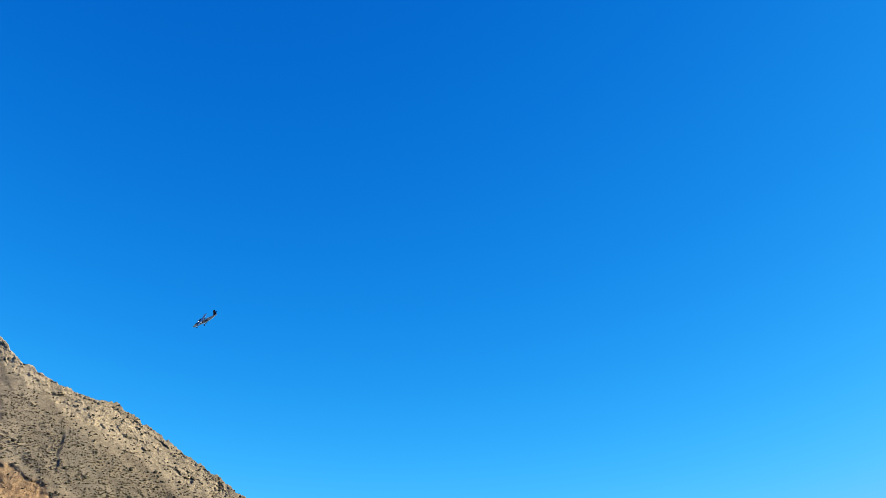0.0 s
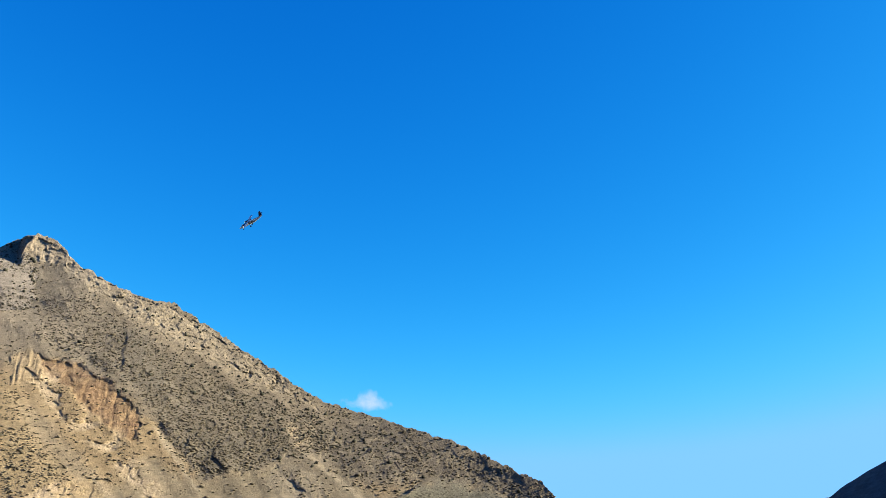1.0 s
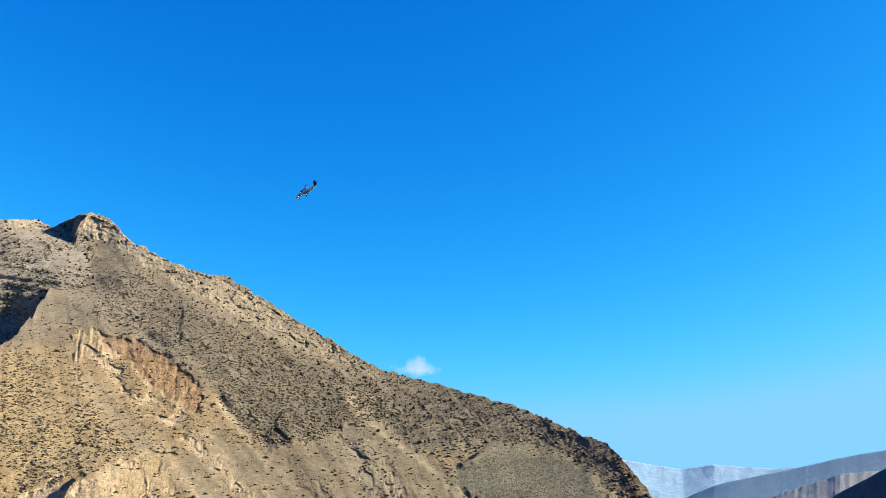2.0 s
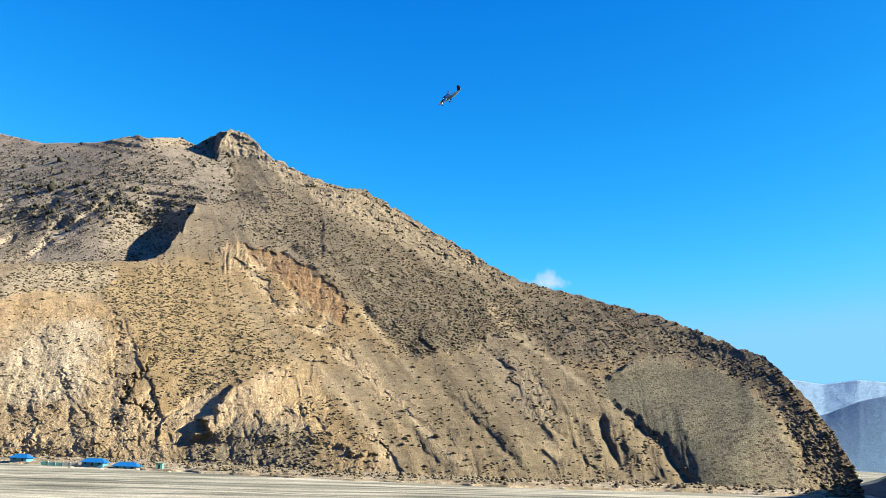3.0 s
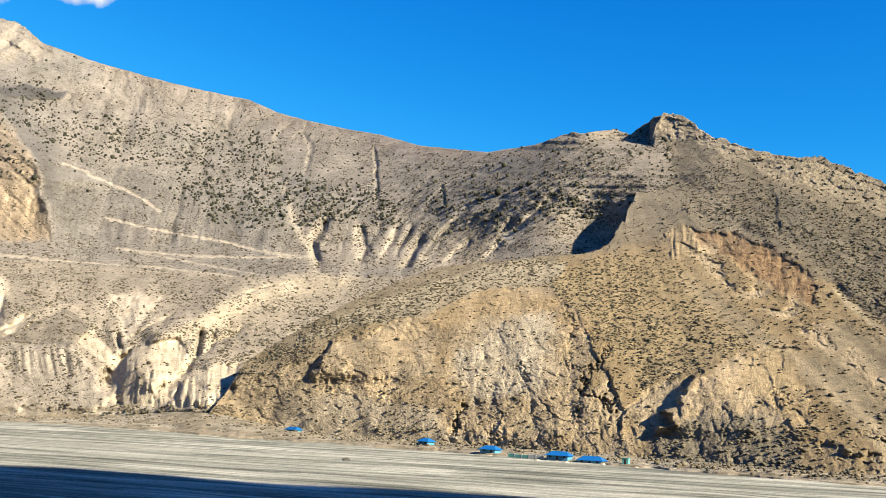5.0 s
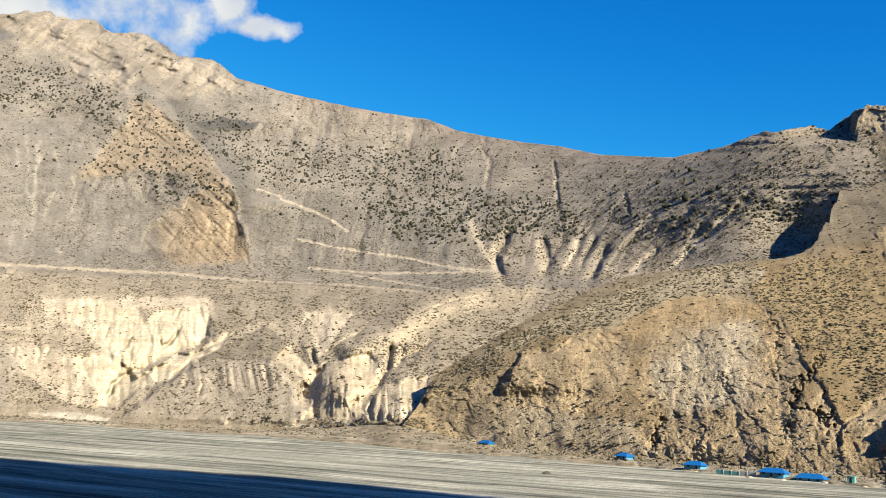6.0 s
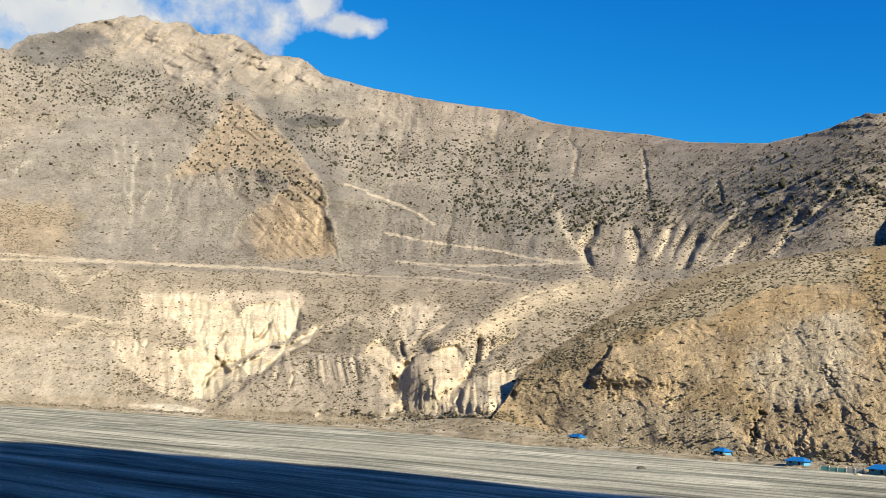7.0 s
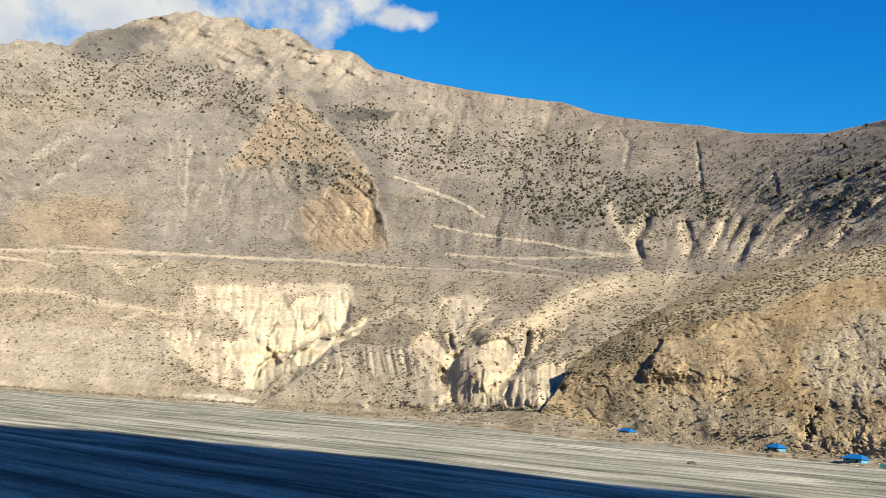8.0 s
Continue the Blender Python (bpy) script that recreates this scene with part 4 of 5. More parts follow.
    flutes = clefts(u / 34 + 0.22 * v / 34 + 0.3 * fbm(u / 40, v / 40, 3, 149), v / 320, 3, 141, 0.55, 1.2)
    small_flutes = clefts(u / 12 + 0.1 * v / 12 + 0.3 * fbm(u / 15, v / 15, 3, 150), v / 110, 3, 142, 0.5, 1.2)
    d += soft * 7 * (clefts(u / 90 + 0.5 * v / 90, v / 130, 3, 143) - 0.2) + wall * (8 * flutes + 5 * small_flutes) + throat * (6 * flutes + 3 * small_flutes)
    d += tongue * (8 * flutes + 3 * small_flutes) + cone_face * (6 * flutes + 2 * small_flutes) + flutes_right * (4 * flutes + 6 * small_flutes) + (apron + ledge) * 3 * small_flutes
    # the amphitheatre's walls are cut back from the terrace above
    gap, part = line_distance(az + 0.3 * fbm(az * 1.5, el * 1.5, 3, 163), el, [(-41.61, 3.62), (-43.5, 2.99), (-45.02, 1.9), (-45.91, 1.16), (-46.16, 0.05)])
    d += cream * 22 * np.exp(-gap / 1.2)
    for number, (line, wide, deep) in enumerate(FLUMES):
        d += furrow(az, el, line, 1.1 * wide, 1.2 * deep, 60 + number, 0.15)
    for number, (line, wide, deep) in enumerate(WASHES):
        d += furrow(az, el, line, wide, 0.6 * deep, 140 + number, 0.2)
    for number, (line, wide, deep) in enumerate(SLITS):
        d += furrow(az, el, line, 0.85 * wide, 0.85 * deep, 90 + number, 0.2)
    for number, (line, wide, high) in enumerate(SUMMIT_RIBS):
        d += furrow(az, el, line, 1.2 * wide, -0.38 * high, 120 + number, 0.25)
    # the grey hill with its flat cap and the dark cone set back on it
    hill = area([(-42.62, 1.69), (-41.73, 2.57), (-37.24, 3), (-35.98, 1.82), (-34.78, 0.24), (-35.72, -0.54), (-45.28, -0.82), (-43.82, 0.69)], 0.2, 751, 0.2)
    d -= hill * (along(el, [(-1.2, 0), (2.4, 26), (3.2, 26)]) - 7 * clefts((u + 0.4 * v) / 20, v / 90, 3, 755) * step(el, 0.9, 1.8))
    cone = area([(-37.81, 4.97), (-36.36, 4.04), (-37.12, 2.99), (-41.54, 2.86), (-40.03, 3.6)], 0.08, 757, 0.08)
    d -= cone * 10 * (1 - np.abs(az + 38.2) / 4)
    d -= 25 * np.exp(-(((az + 33.0) / 1.4) ** 2)) * np.exp(-(((el - 1.6) / 1.3) ** 2)) + 42 * np.exp(-(((az + 29.4) / 2.8) ** 2)) * np.exp(-(((el - 0.6) / 1.8) ** 2))
    d += 2.5 * step(grain(el * 2.4 + wob, az * 0.3, 151), -0.15, 0.15) * step(az, -70, -60) * step(-50 - az, -1, 2) * step(4 - el, 0, 1)
    strata = grain(el * 3.2 + 0.05 * az, az * 0.05, 155) * step(el, 12.5, 14) * step(az, -27, -22)
    d += 7 * strata
    d += 70 * step(-3.75 - az + 0.1 * wob, 0, 0.35) * step(az, -8.5, -5.5) * step(el, 16.2, 16.9)
    # a hollow carved beside the spur to widen its cast shadow, with a stepped floor
    hollow = area([(-9.41, 10.76), (-7.64, 11.56), (-5.68, 12.52), (-4.54, 13.05), (-3.53, 12.61), (-4.04, 10.69), (-5.62, 9.58), (-7.83, 10.01)], 0.55, 781, 0.2)
    d += 55 * np.exp(-(((az + 7.2) / 2.6) ** 2) - ((el - 11.2) / np.where(el > 11.2, 2.8, 1.3)) ** 2) + 6 * hollow * ridged((u + v) / 22, (v - u) / 60, 3, 783)
    # the smooth terrace spur in front of the badlands
    gap, part = line_distance(az, el + 0.3 * wob, [(-22.76, 8.29), (-24.85, 8.01), (-28.07, 6.91), (-30.6, 5.1), (-32.82, 3.96)])
    d -= 34 * np.exp(-((gap / 0.8) ** 2))
    scrubby = area([(-14.79, 12.07), (-12.76, 14.14), (-8.78, 15.4), (-3.91, 15.26), (-3.97, 13.32), (-8.08, 12.08), (-12.7, 10.03), (-18.01, 7.52), (-19.41, 7.84), (-16.12, 10.34)], 0.4, 785, 0.5)
    d += scrubby * 5 * (ridged((u + 1.1 * v) / 40, (v - 0.9 * u) / 120, 4, 787) - 0.4)

    c = np.empty(az.shape + (3,))
    c[:] = (0.36, 0.322, 0.262)
    c = mixed(c, (0.31, 0.285, 0.24), step(fbm(q / 160, w / 400, 4, 171), -0.05, 0.25) * 0.7)
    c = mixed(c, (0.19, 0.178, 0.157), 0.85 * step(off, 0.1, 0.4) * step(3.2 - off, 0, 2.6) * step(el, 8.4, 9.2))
    c = mixed(c, (0.43, 0.37, 0.28), summit * 0.75)
    c = mixed(c, (0.47, 0.41, 0.32), summit * step(fbm((u + 0.3 * v) / 18, v / 160, 4, 172), 0.05, 0.3) * 0.8)
    c = mixed(c, (0.30, 0.27, 0.222), summit * step(fbm((u - 0.3 * v) / 14, v / 120, 4, 174), 0.08, 0.25) * 0.8)
    c = mixed(c, (0.345, 0.31, 0.25), 0.6 * area([(-40.22, 15.28), (-25.54, 16.29), (-20.23, 16.54), (-20.48, 14.18), (-25.48, 13.89), (-37.12, 12.73)], 0.6, 768, 0.8))
    c = mixed(c, (0.40, 0.35, 0.275), 0.7 * area([(-41.86, 17.56), (-36.99, 18.47), (-29.08, 18.1), (-24.91, 16.78), (-20.23, 16.36), (-20.16, 14.21), (-24.47, 13.88), (-27.57, 15.56), (-35.35, 16.48), (-39.65, 16.57)], 0.5, 769, 0.6))
    c = mixed(c, (0.36, 0.30, 0.235), 0.6 * step(1.2 + 2 * wob - (top - el), 0, 1.0) * step(az, -40, -36))
    c = mixed(c, (0.295, 0.27, 0.225), 0.75 * area([(-39.58, 13.22), (-32.31, 13.35), (-25.29, 10.82), (-24.91, 9.44), (-29.97, 9.77), (-36.55, 10.34), (-33.32, 8.78), (-39.01, 7.74)], 0.4, 770, 0.5))
    c = mixed(c, (0.45, 0.36, 0.245), 0.85 * face)
    c = mixed(c, (0.50, 0.39, 0.25), 0.75 * face * area([(-42.94, 11.91), (-40.91, 13.06), (-39.08, 8.58), (-43.5, 8.25)], 1.0, 771, 0.9))
    c = mixed(c, (0.40, 0.35, 0.275), 0.7 * area([(-62.54, 15.55), (-59, 15.92), (-55.84, 15.46), (-56.85, 14.3), (-60.46, 13.71), (-62.04, 12.75)], 0.6, 763, 0.8))
    c = mixed(c, (0.315, 0.29, 0.245), 0.8 * area([(-61.59, 10.03), (-58.31, 11.76), (-55.46, 15.16), (-49.26, 16.04), (-49.45, 12.62), (-45.34, 12.05), (-44.2, 8.37), (-53.88, 7.42), (-54.64, 9.97), (-58.37, 10.14), (-61.28, 8.16)], 0.4, 772, 0.4))
    c = mixed(c, (0.455, 0.365, 0.24), 0.7 * mound)
    c = mixed(c, (0.46, 0.395, 0.29), step(bench_el - el, 0.0, 0.3) * 0.85)
    c = mixed(c, (0.50, 0.435, 0.325), step(bench_el - 1.5 - el, 0.0, 0.6) * step(fbm(u / 70, v / 16, 4, 179), -0.05, 0.2) * 0.7)
    c = mixed(c, (0.68, 0.585, 0.43), 0.75 * area([(-50.78, 5.72), (-41.23, 6.51), (-40.34, 4.56), (-38.38, 5.16), (-35.41, 5.86), (-32.37, 6.05), (-30.54, 4.8), (-28.13, 2.59), (-28.58, -0.04), (-35.72, -0.49), (-36.67, 2.1), (-37.43, 2.95), (-41.73, 2.68), (-45.02, -0.39), (-46.98, -0.2), (-50.08, 1.23), (-51.54, 2.71)], 0.3, 778, 0.5))
    c = mixed(c, (0.36, 0.315, 0.24), 0.75 * area([(-41.23, 6.51), (-38.57, 7.08), (-31.8, 7.37), (-29.78, 7.22), (-30.6, 5.1), (-32.37, 6.05), (-33.64, 7.18), (-35.41, 6.06), (-37.88, 5.24), (-40.34, 4.56)], 0.2, 779, 0.25))
    c = mixed(c, (0.37, 0.325, 0.25), 0.7 * area([(-58.18, 5.64), (-55.02, 6.66), (-54.19, 5.41), (-51.66, 5.49), (-50.53, 4.09), (-53.31, 4), (-56.79, 4.51)], 0.3, 767, 0.5))
    c = mixed(c, (0.50, 0.43, 0.315), 0.5 * soft)
    c = mixed(c, (0.76, 0.66, 0.49), 0.9 * np.clip(ledge + apron + cone_face, 0, 1))
    c = mixed(c, (0.80, 0.68, 0.48), 0.95 * np.clip(tongue + flutes_right, 0, 1))
    c = mixed(c, (0.84, 0.735, 0.53), 0.97 * cream)
    c = mixed(c, (0.62, 0.51, 0.345), 0.5 * bare * step(grain(v / 7 + wob, u / 200, 173), 0.05, 0.25))
    c = mixed(c, (0.55, 0.475, 0.34), 0.75 * sill)
    c = mixed(c, (0.52, 0.445, 0.315), 0.7 * area([(-32.44, 3.69), (-30.6, 4.95), (-27.69, 6.27), (-24.47, 7.41), (-22.25, 7.8), (-22.57, 6.82), (-25.67, 5.38), (-28.51, 3.57), (-29.53, 3.86)], 0.2, 777, 0.25))
    c = mixed(c, (0.53, 0.465, 0.36), 0.9 * hill)
    c = mixed(c, (0.29, 0.255, 0.195), 0.85 * cone)
    terrace = area([(-60.2, 2.61), (-57.36, 2.85), (-54.95, 2.59), (-51.6, 3.05), (-51.09, 1.79), (-51.09, -0.48), (-59.63, -0.71), (-60.2, 1.68)], 0.2, 765, 0.3)
    c = mixed(c, (0.555, 0.50, 0.40), 0.8 * terrace * (0.65 + 0.35 * step(fbm(u / 120, v / 6, 4, 769), -0.15, 0.15)))
    c = mixed(c, (0.355, 0.31, 0.24), 0.8 * np.clip(step(az, -13, -8) * step(el, 9, 11) + scrubby, 0, 1))
    # cloud shade left of the summit, painted as dark grey
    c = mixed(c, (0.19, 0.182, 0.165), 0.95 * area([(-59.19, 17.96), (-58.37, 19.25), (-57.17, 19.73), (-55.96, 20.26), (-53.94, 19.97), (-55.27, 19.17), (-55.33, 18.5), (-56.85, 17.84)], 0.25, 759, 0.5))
    c = mixed(c, (0.48, 0.41, 0.30), cut * 0.35)
    for number, line in enumerate(([(-24.66, 11.08), (-24.66, 10.04), (-24.15, 8.29)], [(-22, 11.21), (-21.68, 9.12)], [(-19.6, 11.13), (-20.23, 9.18)], [(-15.23, 10.53), (-16.75, 8.6)], [(-13.08, 10.72), (-13.71, 9.41)], [(-11.06, 11.76), (-13.08, 10.4)], [(-17.95, 9.6), (-16.75, 8.6)])):
        c = mixed(c, (0.66, 0.57, 0.42), 0.85 * streak(az, el, line, 0.24, 790 + number))
    c = mixed(c, PALE, 0.2 * step(0.14 - ridged(q / 60, w / 900, 3, 177), 0, 0.1) * step(above, 0.0, 0.05))
    # the other cloud shade, painted darker
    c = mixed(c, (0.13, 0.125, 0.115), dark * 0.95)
    c *= (1 + 0.2 * fbm(q / 16, w / 140, 4, 181))[..., None]
    # fine gullies darkened in the colour as well as cut, with mottled tone
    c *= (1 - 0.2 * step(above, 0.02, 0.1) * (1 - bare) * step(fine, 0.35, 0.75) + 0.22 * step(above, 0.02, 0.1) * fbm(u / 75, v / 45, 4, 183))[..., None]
    c *= np.array([1.115, 1.115, 1.17])
    fan = inside(az, el, [(-38, -0.9), (-34.1, -0.1), (-31.7, -0.35), (-29.4, 0.0), (-25.9, -1.0), (-25, -2.4), (-40, -2.4)], 0.15, 771, 0.25)
    c = mixed(c, (0.46, 0.385, 0.27), 0.85 * fan)
    c = mixed(c, (0.86, 0.80, 0.68), inside(az, el, [(-50.0, -0.66), (-47.9, -0.5), (-45.8, -0.72), (-45.9, -0.95), (-48, -0.9)], 0.06, 773, 0.1))
    for line, wide in (([(-36.1, -0.67), (-34.8, -0.62), (-33.7, -0.69)], 0.09), ([(-35.3, -1.2), (-32.8, -1.19), (-30.6, -0.97)], 0.11), ([(-33.6, -0.31), (-32.7, -0.24), (-32.4, -0.48), (-32.4, -0.69), (-33.3, -0.89), (-34.3, -0.84)], 0.08)):
        gap, part = line_distance(az, el + 0.04 * fbm(az * 2, 0 * el, 3, 775), line)
        c = mixed(c, (0.78, 0.70, 0.56), step(wide - gap, -0.03, 0.03))
    for number, (line, wide) in enumerate(SLIDES):
        c = mixed(c, (0.55, 0.505, 0.43), 0.8 * streak(az, el, line, 0.65 * wide, 800 + number, 0.25) * step(fbm(q / 7, w / 160, 3, 197), -0.25, 0.15))
    for number, (line, wide) in enumerate(TRACKS):
        c = mixed(c, (0.72, 0.63, 0.485), 0.95 * streak(az, el, line, 1.1 * wide, 820 + number, 0.08))
    lane = np.zeros(az.shape)
    for line, wide in ROADS:
        gap, part = line_distance(az, el + 0.05 * fbm(az * 1.5, el * 0, 3, 191), line)
        on = step(1.1 * wide * (0.8 + 0.9 * fbm(az * 2, el * 3, 3, 193)) - gap, -0.03, 0.03)
        lane = np.maximum(lane, on)
        c = mixed(c, (0.66, 0.58, 0.455), on * 0.9)
    scree = np.clip(area([(-61.59, 10.03), (-58.31, 11.76), (-55.46, 15.16), (-49.26, 16.04), (-49.45, 12.62), (-45.34, 12.05), (-44.2, 8.37), (-53.88, 7.42), (-54.64, 9.97), (-58.37, 10.14), (-61.28, 8.16)], 0.4, 772, 0.4), 0, 1)
    scrub = (0.3 + 0.7 * step(fbm(az * 0.6, el * 0.9, 4, 521), -0.3, 0.3)) * (1 - 0.95 * bare) * (1 - 0.8 * summit) * (1 - 0.55 * face) * (1 - 0.35 * scree) * (1 - 0.6 * terrace) * (1 - 0.3 * cone) * (1 - 0.45 * hill) * step(s, 0.02, 0.06)
    belt = np.clip(area([(-59.95, 17.66), (-56.91, 18.53), (-52.68, 18.6), (-48.94, 18.44), (-47.68, 16.92), (-48.37, 14.46), (-49.26, 16.04), (-52.3, 15.97), (-55.27, 15.88), (-58.18, 16.36)], 0.4, 811, 0.6) + 0.8 * area([(-44.58, 16.96), (-41.16, 17.66), (-39.58, 16.04), (-27.25, 16.26), (-26.81, 14.21), (-32.31, 13.7), (-39.33, 13.6), (-41.42, 14.42)], 0.4, 813, 0.6)
                   + 0.7 * area([(-33, 13.29), (-26.81, 14.21), (-20.16, 13.19), (-18.9, 11.19), (-22.69, 11.34), (-25.98, 10.79), (-30.03, 10.68), (-32.82, 11.57)], 0.4, 815, 0.6) + 0.45 * area([(-46.79, 18.05), (-42.87, 15.01), (-41.16, 12.35), (-44.58, 11.77), (-46.79, 12.91), (-49.51, 12.94)], 0.4, 817, 0.5) + 0.22 * area([(-18.33, 14.1), (-12.76, 14.46), (-8.08, 14.75), (-4.92, 12.99), (-8.78, 12.09), (-13.08, 11.08), (-17.51, 11.34)], 0.4, 819, 0.6)
                   + 0.35 * area([(-62.8, 17.05), (-59.25, 17.46), (-54.89, 15.59), (-56.34, 14.71), (-62.29, 14.01)], 0.4, 821, 0.6), 0, 1)
    trees = (0.9 * belt + 0.05 * step(above, 0.25, 0.4)) * (0.35 + 0.65 * step(fbm(az * 1.1, el * 1.5, 4, 511), -0.3, 0.2)) * (1 - 0.8 * summit) * (1 - 0.6 * dark) * (1 - hollow)
    return r + d * step(s, 0.0, 0.03) + 3 * lane, c, np.maximum(bare, lane), np.clip(scrub * (1 - lane), 0, 1), np.clip(trees * (1 - lane), 0, 1)


def far_bowl():
    az = np.linspace(-80, -1, 1250)
    crest = along(az, BOWL_CREST)
    crest = crest + 0.16 * step(-41 - az, 0, 2)
    crest = crest + 0.16 * fbm(az * 1.2, 0 * az, 5, 12, 0.6) * (0.25 + step(-42 - az, -2, 2) + 0.7 * step(az, -11, -9))
    foot, bench_el = along(az, BOWL_FOOT), along(az, BENCH_EL)
    AZ, EL, S = hill_grid(az, foot, crest, 400)
    r, c, bare, scrub, trees = bowl_relief(AZ, EL, S, crest, foot, bench_el)
    p = to_places(AZ, EL, r)
    full = with_back(p)
    cover = np.clip(0.6 * scrub + 0.2 * (1 - bare), 0, 1)
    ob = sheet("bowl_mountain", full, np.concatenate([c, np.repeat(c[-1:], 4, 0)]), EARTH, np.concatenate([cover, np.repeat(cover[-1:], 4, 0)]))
    tagged(ob, "broad arid mountain with scree, cream badlands and dirt roads", "mountain", kind="structure")
    return AZ, EL, S, p, scrub, trees


# ---- hills that close the valley ----
def ring_hill(name, label, crest, foot, far, cols, rows, sheet_tint, seed, rough=1.0):
    az = np.linspace(crest[0][0], crest[-1][0], cols)
    top = along(az, crest) + 0.3 * rough * fbm(az * 0.8, 0 * az, 5, seed)
    near, away = along(az, foot), along(az, far)
    AZ, EL, S = hill_grid(az, near, top, rows)
    r = near + (away - near) * S
    u, v = np.radians(AZ) * away, np.radians(EL) * away
    r = r + rough * 0.07 * away * (ridged((u + 0.8 * v) / (0.11 * away), (v - 0.3 * u) / (0.09 * away), 6, seed + 1) - 0.4) * step(S, 0, 0.2)
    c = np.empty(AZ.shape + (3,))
    c[:] = sheet_tint
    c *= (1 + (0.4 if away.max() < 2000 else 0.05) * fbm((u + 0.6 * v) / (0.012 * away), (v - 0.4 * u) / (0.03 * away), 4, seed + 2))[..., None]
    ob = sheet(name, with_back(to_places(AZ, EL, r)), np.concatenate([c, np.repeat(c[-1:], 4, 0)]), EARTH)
    return tagged(ob, label, "mountain", kind="structure")


spur = near_spur()
bowl = far_bowl()
# blue haze is painted into the colours of this hillside and the far ridges
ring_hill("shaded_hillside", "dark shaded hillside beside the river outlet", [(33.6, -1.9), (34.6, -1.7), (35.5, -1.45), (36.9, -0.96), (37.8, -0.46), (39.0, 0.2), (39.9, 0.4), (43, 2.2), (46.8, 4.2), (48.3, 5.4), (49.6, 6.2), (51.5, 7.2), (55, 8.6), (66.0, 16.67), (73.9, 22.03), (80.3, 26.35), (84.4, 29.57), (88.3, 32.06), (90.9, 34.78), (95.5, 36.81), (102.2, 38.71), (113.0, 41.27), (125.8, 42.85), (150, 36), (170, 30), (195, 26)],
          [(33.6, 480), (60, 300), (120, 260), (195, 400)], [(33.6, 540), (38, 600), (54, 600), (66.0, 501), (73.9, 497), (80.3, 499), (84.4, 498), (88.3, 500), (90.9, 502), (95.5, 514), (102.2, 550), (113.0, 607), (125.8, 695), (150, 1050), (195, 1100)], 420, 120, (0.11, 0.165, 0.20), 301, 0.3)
ring_hill("far_ridge_near", "rocky ridge far down the valley, bluish with painted haze", [(28, -2), (33.2, -1.6), (34, -1.05), (34.9, -0.4), (35.85, 0.4), (36.5, 1.15), (37.4, 1.8), (38.5, 2.4), (42, 3.5), (47, 4.0), (55, 4.5)], [(28, 620), (55, 620)], [(28, 2700), (55, 2700)], 400, 120, (0.30, 0.33, 0.37), 311, 0.5)
ring_hill("far_ridge_middle", "ridge far down the valley, blue with painted haze", [(28, 1.5), (31.9, 1.86), (33.3, 2.2), (35.0, 2.9), (36.5, 3.26), (38.5, 3.63), (42, 4.4), (45, 4.9), (55, 6)], [(28, 900), (55, 900)], [(28, 3700), (55, 3700)], 300, 70, (0.14, 0.27, 0.43), 321, 0.12)
ring_hill("far_ridge_snow", "snow-dusted range on the horizon, paled by painted haze", [(26, 4.6), (30.1, 4.34), (31.6, 4.05), (33.2, 3.85), (35.0, 4.1), (36.5, 3.97), (38.5, 3.83), (44, 4.3), (55, 4)], [(26, 3900), (55, 3900)], [(26, 4700), (55, 4700)], 300, 60, (0.34, 0.56, 0.80), 331, 0.16)
# out of view; raised to cut the skylight on the shadowed river bed
ring_hill("unseen_south_range", "unseen dry brown range, added to close the valley and block skylight", [(190, 30), (205, 44), (235, 46), (255, 36), (270, 22), (285, 13)], [(190, 420), (245, 420), (285, 1400)], [(190, 1000), (245, 1000), (285, 2100)], 260, 60, (0.2, 0.18, 0.15), 341)


# ---- river bed ----
def river_bed():
    r = np.concatenate([[0.5], np.geomspace(20, 4900, 330)])[:, None]
    az = np.linspace(0, 360, 721)[None, :]
    h = np.radians(az)
    x, y = r * np.sin(h), r * np.cos(h)
    t = radians(-17)
    al, ac = x * math.cos(t) + y * math.sin(t), -x * math.sin(t) + y * math.cos(t)
    z = 0.9 * fbm(al / 160, ac / 24, 4, 401) * step(r, 15, 60) * step(1500 - r, 0, 900)
    c = np.empty(x.shape + (3,))
    c[:] = (0.3, 0.29, 0.26)
    ob = sheet("river_bed", np.stack([x, y, z], -1)[::-1], c, RIVER)
    tagged(ob, "wide grey gravel river bed with pale silt streaks", "ground", kind="structure")


river_bed()


# ---- scrub ----
def clump_shape(seed):
    bm = bmesh.new()
    bmesh.ops.create_icosphere(bm, subdivisions=1, radius=1.0)
    rnd = random.Random(seed)
    for v in bm.verts:
        v.co *= rnd.uniform(0.65, 1.2)
        v.co.z = v.co.z * 0.8 + 0.45
    pts = np.array([v.co[:] for v in bm.verts])
    tri = np.array([[v.index for v in f.verts] for f in bm.faces])
    bm.free()
    return pts, tri


